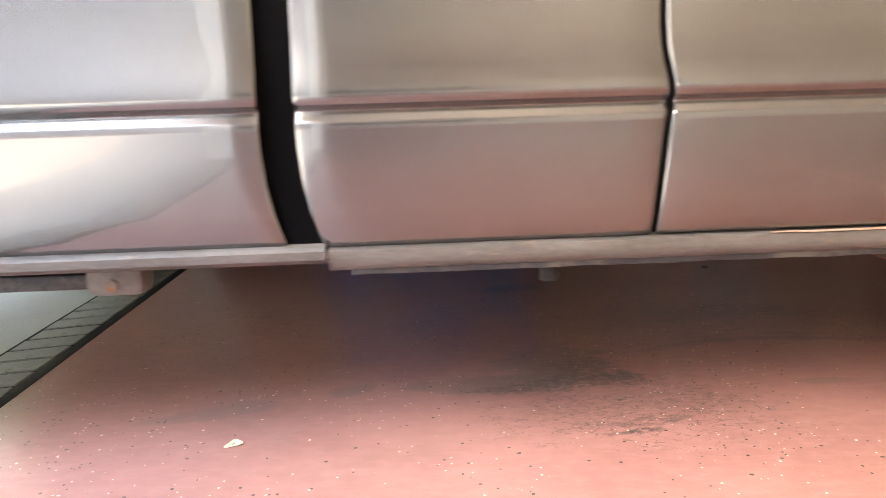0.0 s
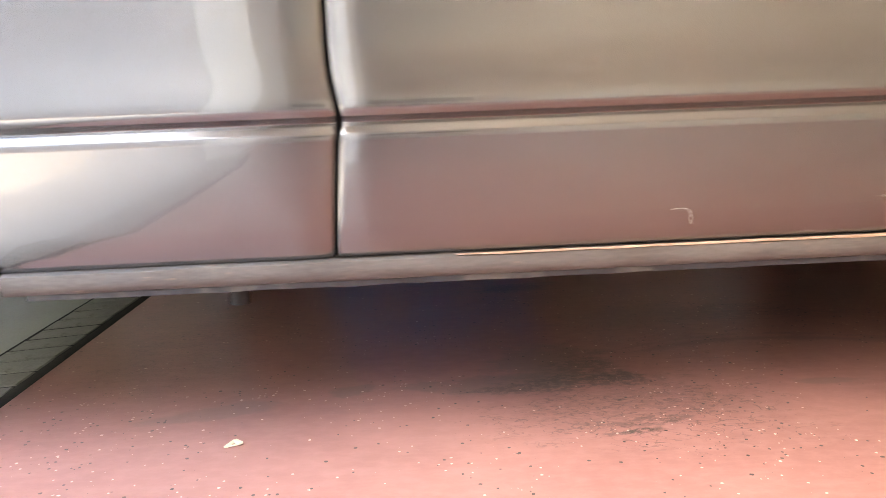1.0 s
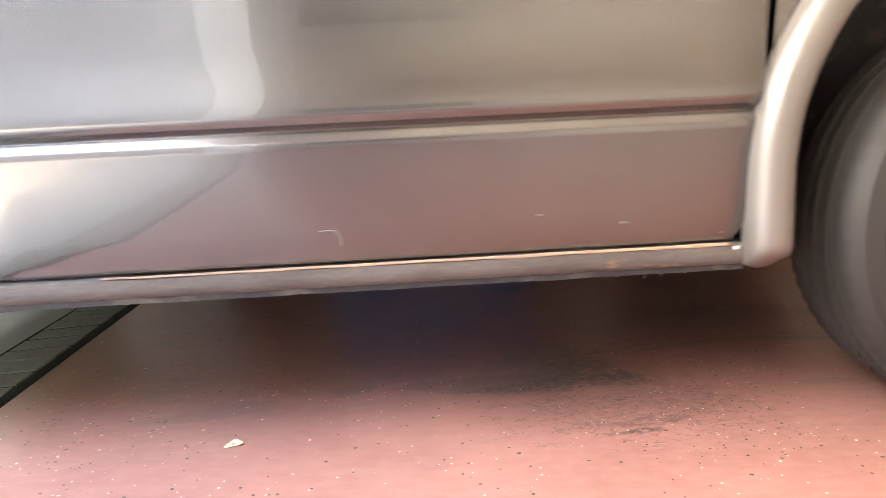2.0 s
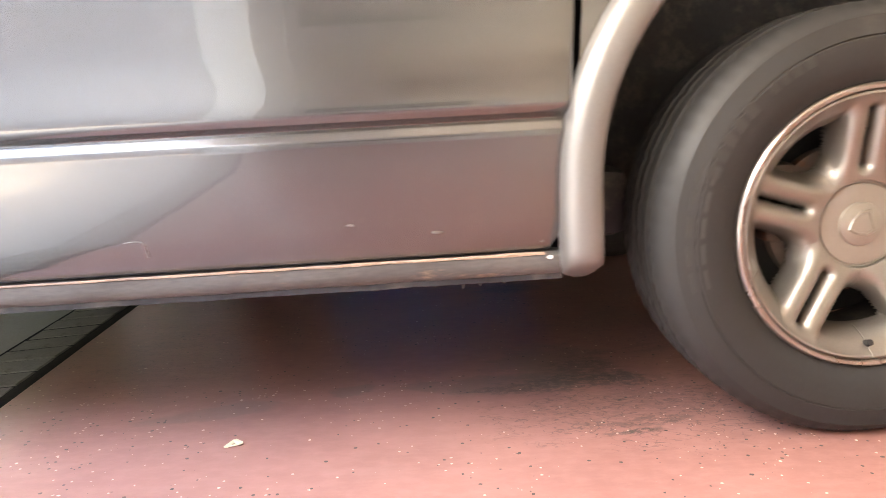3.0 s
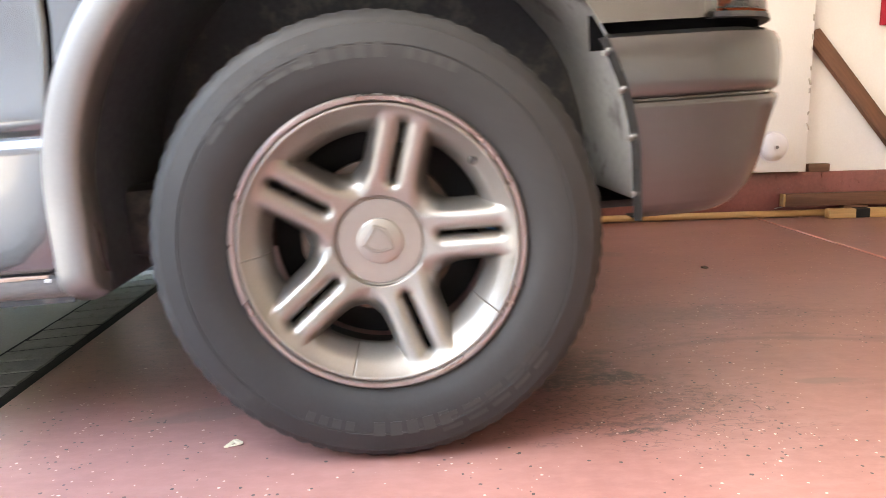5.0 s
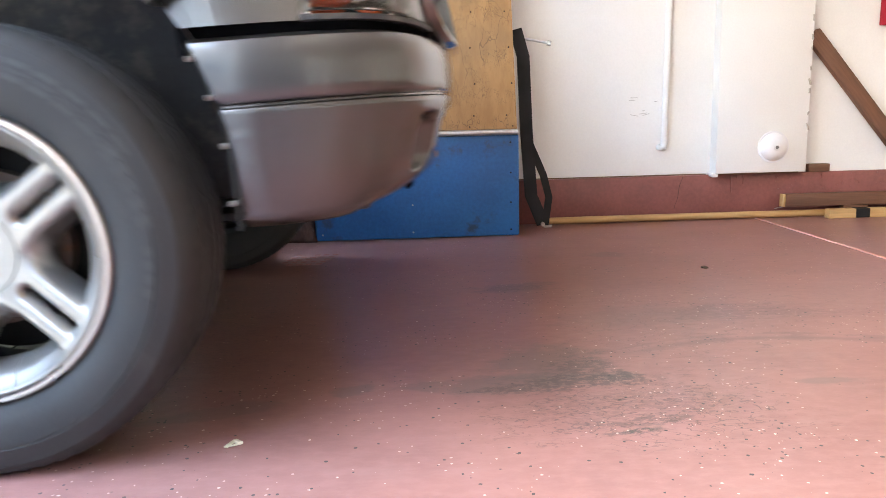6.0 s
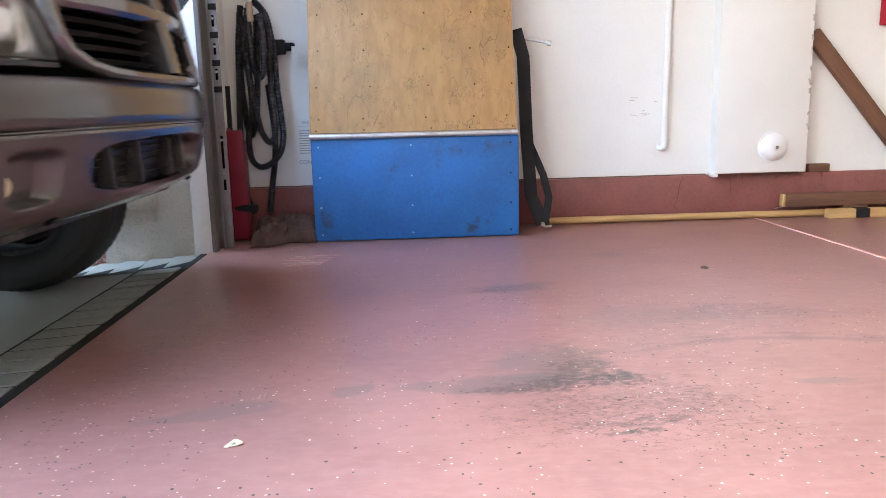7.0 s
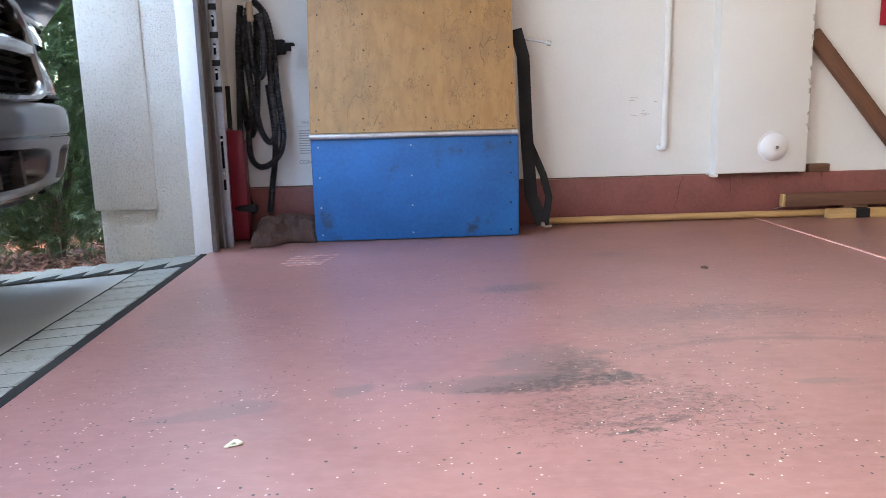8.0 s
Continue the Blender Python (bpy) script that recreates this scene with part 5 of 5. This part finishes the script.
def build_cab(truck):
    # greenhouse: lofted pillars and roof as one shell with real window openings left out, glass set in
    levels = [(1.04, -0.52, -2.27, 0.825), (1.10, -0.60, -2.26, 0.815), (1.50, -1.17, -2.20, 0.70), (1.60, -1.32, -2.16, 0.655), (1.635, -1.42, -2.10, 0.60)]
    rows = []
    for z, xf, xb, w in levels:
        ring = []
        for x, y in ((xf, -w * 0.90), (xf + 0.03, -w * 0.45), (xf + 0.04, 0), (xf + 0.03, w * 0.45), (xf, w * 0.90), (xf - 0.10, w), ((xf + xb) / 2 + 0.03, w + 0.004), ((xf + xb) / 2 - 0.05, w + 0.004), (xb + 0.10, w), (xb, w * 0.9), (xb - 0.02, 0), (xb, -w * 0.9),
                     (xb + 0.10, -w), ((xf + xb) / 2 - 0.05, -w - 0.004), ((xf + xb) / 2 + 0.03, -w - 0.004), (xf - 0.10, -w)):
            ring.append((x, y, z))
        rows.append(ring)
    v, f = sheet(rows, close_v=True)
    n = len(rows[0])
    panes = {0, 1, 2, 3, 5, 7, 9, 10, 12, 14}
    frame_faces = [q for i, q in enumerate(f) if not (n <= i < 2 * n and (i - n) in panes)]
    glass_faces = [q for i, q in enumerate(f) if n <= i < 2 * n and (i - n) in panes]
    frame_faces.append(tuple(range(len(v) - n, len(v))))
    cab = shell("cab_roof", v, frame_faces, PAINT, truck, "grey cab roof and pillars")
    inner = [(x * 0.995 - 0.006, y * 0.985, z) for x, y, z in v]
    g = shell("window_glass", inner, glass_faces, GLASS, truck, "tinted cab window glass")
    boxed("dashboard", -0.95, -0.62, -0.76, 0.76, 0.88, 1.04, BLACK, truck, "", 0.04)
    boxed("bench_seat", -1.75, -1.30, -0.70, 0.70, 0.62, 0.80, BLACK, truck, "", 0.05)
    boxed("seat_back", -1.86, -1.72, -0.70, 0.70, 0.70, 1.25, BLACK, truck, "", 0.05)
    boxed("cab_floor", -2.25, -0.48, -0.80, 0.80, 0.36, 0.42, BLACK, truck, "", 0.01)
    boxed("cab_rear_wall", -2.262, -2.235, -0.80, 0.80, 0.36, 1.05, PAINT, truck, "", 0.006)
    boxed("firewall", -0.60, -0.55, -0.46, 0.46, 0.42, 1.03, BLACK, truck, "", 0.004)
    boxed("cowl", -0.64, -0.48, -0.80, 0.80, 1.0, 1.05, BLACK, truck, "", 0.015)
    # bed
    boxed("bed_floor", -4.40, -2.34, -0.80, 0.80, 0.50, 0.54, PAINT, truck, "grey bed floor", 0.006)
    boxed("bed_front_wall", -2.37, -2.335, -0.83, 0.83, 0.36, 1.04, PAINT, truck, "grey front wall of the bed", 0.008)
    boxed("tailgate", -4.45, -4.40, -0.75, 0.75, 0.50, 1.04, PAINT, truck, "grey tailgate", 0.012)
    for s in (-1, 1):
        boxed("bed_inner_wall", -4.40, -2.37, s * 0.79 - 0.012, s * 0.79 + 0.012, 0.54, 1.03, PAINT, truck, "", 0.006)
        boxed("bed_rail", -4.42, -2.34, s * 0.815 - 0.03, s * 0.815 + 0.03, 1.032, 1.052, BLACK, truck, "black bed rail cap", 0.008)
        boxed("frame_rail", -4.35, 0.45, s * 0.42 - 0.035, s * 0.42 + 0.035, 0.37, 0.48, BLACK, truck, "black chassis rail", 0.008)
        # bed mount bracket and bolt, hanging rail under the bed
        boxed("bed_bracket", -2.70, -2.60, s * 0.77 - 0.035, s * 0.77 + 0.035, 0.262, 0.34, WEATHER, truck, "dark bed bracket", 0.018)
        rodded("bracket_bolt", (-2.65, s * 0.812, 0.284), (-2.65, s * 0.78, 0.284), 0.011, IRON, truck, n=6)
        boxed("under_rail", -3.0, -2.705, s * 0.74 - 0.02, s * 0.74 + 0.02, 0.268, 0.296, BLACK, truck, "", 0.005)
    boxed("rear_bumper", -4.60, -4.46, -0.86, 0.86, 0.42, 0.58, REFLECTOR, truck, "chrome rear bumper", 0.03)
    boxed("floor_pan", -2.26, -0.50, -0.66, 0.66, 0.345, 0.362, BLACK, truck, "black underbody", 0.006)
    v, f = sweep(spline([(-0.3, 0.25, 0.40), (-1.2, 0.28, 0.395), (-2.4, 0.3, 0.40), (-3.2, 0.32, 0.45), (-4.4, 0.55, 0.42)], 8), 0.028, 12)
    shell("exhaust_pipe", v, f, IRON, truck, "rusty exhaust pipe")
    rodded("silencer", (-3.0, 0.3, 0.42), (-2.45, 0.3, 0.42), 0.075, IRON, truck, "rusty silencer", n=20)
    rodded("rear_axle", (AXLE_BACK, -0.70, 0.352), (AXLE_BACK, 0.70, 0.352), 0.042, BLACK, truck, n=16)
    rodded("control_arm", (-0.02, -0.66, 0.28), (-0.02, -0.42, 0.36), 0.03, BLACK, truck)
    rodded("control_arm", (-0.02, 0.66, 0.28), (-0.02, 0.42, 0.36), 0.03, BLACK, truck)
    rodded("front_axle", (0.0, -0.70, 0.352), (0.0, 0.70, 0.352), 0.03, BLACK, truck)
    rodded("tie_rod", (-0.16, -0.66, 0.33), (-0.16, 0.66, 0.33), 0.014, BLACK, truck)
    boxed("steering_cover", -0.46, -0.33, -0.70, -0.52, 0.33, 0.46, BLACK, truck, "", 0.03)
    boxed("steering_cover", -0.46, -0.33, 0.52, 0.70, 0.33, 0.46, BLACK, truck, "", 0.03)


def build_wheel():
    """A road wheel about the y axis; its outer face looks to minus y, the rim's edge at y = 0."""
    wheel = new("wheel")
    n = 216
    # tyre: sidewall, shoulder blocks, grooved tread
    prof = [(0.228, 0.012), (0.2345, 0.002), (0.243, -0.004), (0.252, -0.010), (0.258, -0.0125), (0.262, -0.0145), (0.275, -0.0175), (0.290, -0.0195), (0.3005, -0.0195), (0.302, -0.0178), (0.304, -0.0192), (0.315, -0.0165), (0.326, -0.0125), (0.3305, -0.0115), (0.332, -0.009), (0.336, -0.0065), (0.3445, 0.003), (0.350, 0.014),
            (0.3530, 0.030), (0.3535, 0.046), (0.346, 0.048), (0.346, 0.056), (0.3545, 0.058), (0.355, 0.085), (0.347, 0.087), (0.347, 0.096), (0.355, 0.098)]
    prof = [(0.221 + (r - 0.228) * 1.094, y) for r, y in prof]
    prof = prof + [(r, 0.216 - y) for r, y in reversed(prof)]
    rows = []
    for k in range(n):
        a = 2 * math.pi * k / n
        cut = k % 3 == 0
        row = []
        for r, y in prof:
            if cut and r > 0.344 and (y < 0.047 or y > 0.169):
                r -= 0.0026
            if k % 6 == 1 and 0.06 < y < 0.156 and r > 0.356:
                r -= 0.0025
            row.append((r * math.cos(a), y, r * math.sin(a)))
        rows.append(row)
    v, f = sheet(rows, close_u=True)
    tyre = shell("tyre", v, f, RUBBER, wheel, "dusty black road tyre")
    # raised sidewall lettering, kept as plain bars
    def wall_y(r):
        for (r0, y0), (r1, y1) in zip(prof, prof[1:]):
            if r0 <= r <= r1:
                return y0 + (y1 - y0) * (r - r0) / max(1e-6, r1 - r0)
        return -0.015

    def bars(start, count, step, r0, r1, wide):
        for k in range(count):
            a0 = radians(start - k * step)
            vv = []
            for e in (-0.002, 0.0010):
                for r in (r0, r1):
                    for d in (-wide / 2, -wide / 6, wide / 6, wide / 2):
                        a = a0 + radians(d)
                        vv.append((r * math.cos(a), wall_y(r) - e, r * math.sin(a)))
            ff = []
            for q in range(3):
                ff += [(q, q + 1, q + 5, q + 4), (8 + q, 8 + q + 1, 8 + q + 5, 8 + q + 4), (q, q + 1, q + 9, q + 8), (4 + q, 4 + q + 1, 4 + q + 9, 4 + q + 8)]
            ff += [(0, 4, 12, 8), (3, 7, 15, 11)]
            shell("sidewall_mark", vv, ff, RUBBER_LETTER, tyre, smooth=False)
    bars(84, 5, 8.2, 0.288, 0.318, 6.2)
    bars(-96, 5, 8.2, 0.288, 0.318, 6.2)
    bars(230, 5, 5.2, 0.283, 0.306, 3.6)
    bars(200, 4, 4.2, 0.285, 0.300, 2.8)
    bars(50, 5, 5.2, 0.283, 0.306, 3.6)
    bars(20, 4, 4.2, 0.285, 0.300, 2.8)
    # rim: machined lip and barrel
    v, f = lathe([(0.2365, 0.012), (0.2385, 0.000), (0.2375, -0.0065), (0.2345, -0.0092), (0.2290, -0.0085), (0.2266, -0.004)], 216)
    rim = shell("rim", v, f, ALLOY_LIP, wheel, "silver alloy rim with a machined lip")
    # barrel coloured black, so the spoke windows look shaded inside
    v, f = lathe([(0.2255, 0.0), (0.2235, 0.03), (0.2180, 0.05), (0.2100, 0.075), (0.2050, 0.10), (0.2050, 0.16), (0.212, 0.205), (0.228, 0.215)], 120)
    shell("barrel", v, f, BLACK, rim, "inner barrel coloured black for the shade behind the spokes")

    # five slotted spoke pairs carved out of one casting, each a fifth of the round
    def soft_max(a, b, k):
        h = max(0.0, 1.0 - abs(a - b) / k)
        return max(a, b) + 0.25 * k * h * h

    def casting(r, da):
        """Depth of the face at radius r and angle da from the pair's axis, or None where it is open."""
        u, w = abs(r * math.sin(da)), r * math.cos(da)
        t = max(0.0, (r - 0.076) / 0.150)
        crest = 0.0455 - 0.036 * t ** 0.9
        spoke = crest + 0.032 * (max(0.0, u - 0.029) / 0.020) ** 2 * min(1.0, t / 0.25)
        dish = 0.047 if r < 0.178 else -0.004 + 0.051 * ((0.2266 - r) / 0.0486) ** 0.85
        y = -soft_max(-spoke, -dish, 0.012)
        db = abs(math.pi / 5 - abs(da))
        window = soft_max(soft_max(r - 0.190, 0.0435 - u, 0.014), 0.107 - r * math.cos(db), 0.028)
        slot = math.hypot(u, w - max(0.105, min(0.196, w))) - 0.0104
        if window < -0.006 or slot < -0.0035:
            return None
        y += 0.016 * max(0.0, 1 - max(0.0, window) / 0.017) ** 2 + 3.0 * max(0.0, -window)
        y += 0.011 * max(0.0, 1 - max(0.0, slot) / 0.011) ** 2 + 5.0 * max(0.0, -slot)
        return y
    radii = [0.0765 + 0.150 * k / 66 for k in range(67)]
    for k in range(5):
        verts, faces, index = [], [], {}
        for i, r in enumerate(radii):
            for j in range(91):
                da = radians(-36 + 0.8 * j)
                y = casting(r, da)
                if y is not None:
                    a = radians(90 + 72 * k) + da
                    index[i, j] = len(verts)
                    verts.append((r * math.cos(a), y, r * math.sin(a)))
        for i in range(len(radii) - 1):
            for j in range(90):
                q = [index.get(c) for c in ((i, j), (i, j + 1), (i + 1, j + 1), (i + 1, j))]
                if None not in q:
                    faces.append(tuple(q))
        spoke_pair = shell("spoke", verts, faces, ALLOY, rim)
        for p in spoke_pair.data.polygons:
            p.use_smooth = True
        back = spoke_pair.modifiers.new("thick", "SOLIDIFY")
        back.thickness, back.offset = 0.006, -1.0
    # hub disc
    v, f = lathe([(0.001, 0.0450), (0.04, 0.0440), (0.070, 0.0440), (0.0715, 0.0462), (0.0732, 0.0462), (0.0745, 0.0450), (0.0772, 0.0456), (0.0785, 0.060)], 96)
    shell("hub_disc", v, f, CAP, rim)
    v, f = lathe([(0.0005, 0.038), (0.02, 0.0382), (0.034, 0.0392), (0.0375, 0.041), (0.0385, 0.0448)], 48)
    cap = shell("centre_cap", v, f, CAP, rim, "silver centre cap with a shield relief")
    ring = [(-0.020, 0.022), (0.020, 0.022), (0.023, 0.004), (0.014, -0.014), (0.0, -0.026), (-0.014, -0.014), (-0.023, 0.004)]
    vv = [(x, 0.0382, z) for x, z in ring] + [(x * 0.92, 0.0360, z * 0.92) for x, z in ring] + [(x * 0.78, 0.0360, z * 0.78) for x, z in ring] + [(x * 0.74, 0.0376, z * 0.74) for x, z in ring]
    ff = [(b * 7 + i, b * 7 + (i + 1) % 7, (b + 1) * 7 + (i + 1) % 7, (b + 1) * 7 + i) for b in range(3) for i in range(7)]
    shell("shield_relief", vv, ff, CAP, cap, smooth=False)
    # valve, wheel weight, brake parts seen between the spokes
    a = radians(-18)
    rodded("valve", (0.209 * math.cos(a), 0.03, 0.209 * math.sin(a)), (0.199 * math.cos(a), 0.002, 0.199 * math.sin(a)), 0.0055, RUBBER, rim, "black tyre valve", n=12)
    a = radians(-34)
    boxed("wheel_weight", -0.012, 0.012, -0.004, 0.004, -0.003, 0.004, IRON, rim, "grey wheel weight", 0.002, pose(0.222 * math.cos(a), 0.003, 0.222 * math.sin(a), 0, -math.degrees(a) + 90, 0))
    v, f = lathe([(0.03, 0.085), (0.075, 0.087), (0.078, 0.102), (0.132, 0.103), (0.133, 0.125), (0.03, 0.125)], 64)
    shell("brake_disc", v, f, IRON, wheel, "rusty brake disc")
    v, f = lathe([(0.0, 0.145), (0.165, 0.142), (0.185, 0.148), (0.19, 0.16)], 48)
    shell("dust_shield", v, f, DARK_STEEL, wheel, "black brake dust shield")
    for o in wheel.children_recursive:
        if o is not tyre and o.parent is not tyre:
            o.data.transform(Matrix.Diagonal((0.972, 1.0, 0.972, 1.0)))
    return wheel


def build_truck():
    truck = base("pickup_truck", "grey metallic pickup truck with silver wheel flares, backing out", "pickup truck")
    build_front(truck)
    build_sides(truck)
    build_cab(truck)
    wheels = []
    first = build_wheel()
    for name_x, s in ((0.0, -1), (0.0, 1), (AXLE_BACK, -1), (AXLE_BACK, 1)):
        w = first if not wheels else copy_thing(first, Matrix())
        w.parent = truck
        wheels.append((w, name_x, s))
        if name_x == 0.0 and s == -1:
            boxed("brake_caliper", -0.125, -0.07, -0.80, -0.72, 0.32, 0.46, IRON, truck, "rusty brake caliper", 0.015)
    return truck, wheels


# ---- build ----
build_shell()
build_doorway()
build_ground()
build_planting()
TRUCK, WHEELS = build_truck()
build_ramp()
build_brace()
build_wall_fittings()
build_lumber()
build_track()
build_hose_corner()
build_floor_litter()
build_reflected_cabinet()
build_brick_border()


# ---- motion ----
# seconds and the front axle's place along the garage
AXLE = [(0.0, 2.158), (0.25, 2.032), (0.5, 1.903), (0.75, 1.770), (1.0, 1.633), (1.2, 1.522), (1.5, 1.346), (1.8, 1.172), (2.05, 1.046), (2.3, 0.961), (2.5, 0.912), (2.75, 0.840), (3.0, 0.755), (3.25, 0.648), (3.5, 0.533), (3.8, 0.408),
        (4.0, 0.328), (4.2, 0.255), (4.5, 0.150), (4.8, 0.037), (5.05, -0.067), (5.3, -0.193), (5.5, -0.317), (5.6, -0.386), (5.8, -0.528), (6.0, -0.670), (6.2, -0.814), (6.4, -0.962), (6.5, -1.038), (6.8, -1.257), (7.0, -1.396), (7.2, -1.525), (7.5, -1.692),
        (7.75, -1.794), (8.0, -1.869)]


def wheel_ground(x):
    """Ground height under a wheel, eased over the edge of the slab."""
    return 0.5 * (drive_z(x - 0.04) + drive_z(x + 0.04))


def sprung(t):
    """Lift of the body on its springs while it sets off, and its added nose-up angle."""
    k = max(0.0, 1.0 - t / 2.3)
    return 0.015 * k, 0.35 * k


def motions():
    rows, turns = [], []
    for t, x in AXLE:
        front, rear = wheel_ground(x), wheel_ground(x + AXLE_BACK)
        nose = math.degrees(math.atan2(front - rear, -AXLE_BACK)) - 0.70
        lift, tip = sprung(t)
        # the nose swings a little towards the near side as it leaves
        drift = 0.008 - 0.014 * max(0.0, min(1.0, (t - 4.0) / 1.5))
        rows.append((t, pose(x, TRACK_Y + drift, front + lift, 0, -nose - tip, 0)))
        turns.append((t, 9.0 + math.degrees((0.255 - x) / TYRE_R)))
    walk(TRUCK, rows)
    for w, x0, s in WHEELS:
        own = []
        for (t, a), (_, x) in zip(turns, AXLE):
            m = pose(x0 + (0.010 if x0 == 0.0 else 0.0), s * RIM_Y, TYRE_R - sprung(t)[0], 0, -a, 0)
            own.append((t, m if s < 0 else m @ pose(0, 0, 0, 0, 0, 180)))
        walk(w, own)


motions()
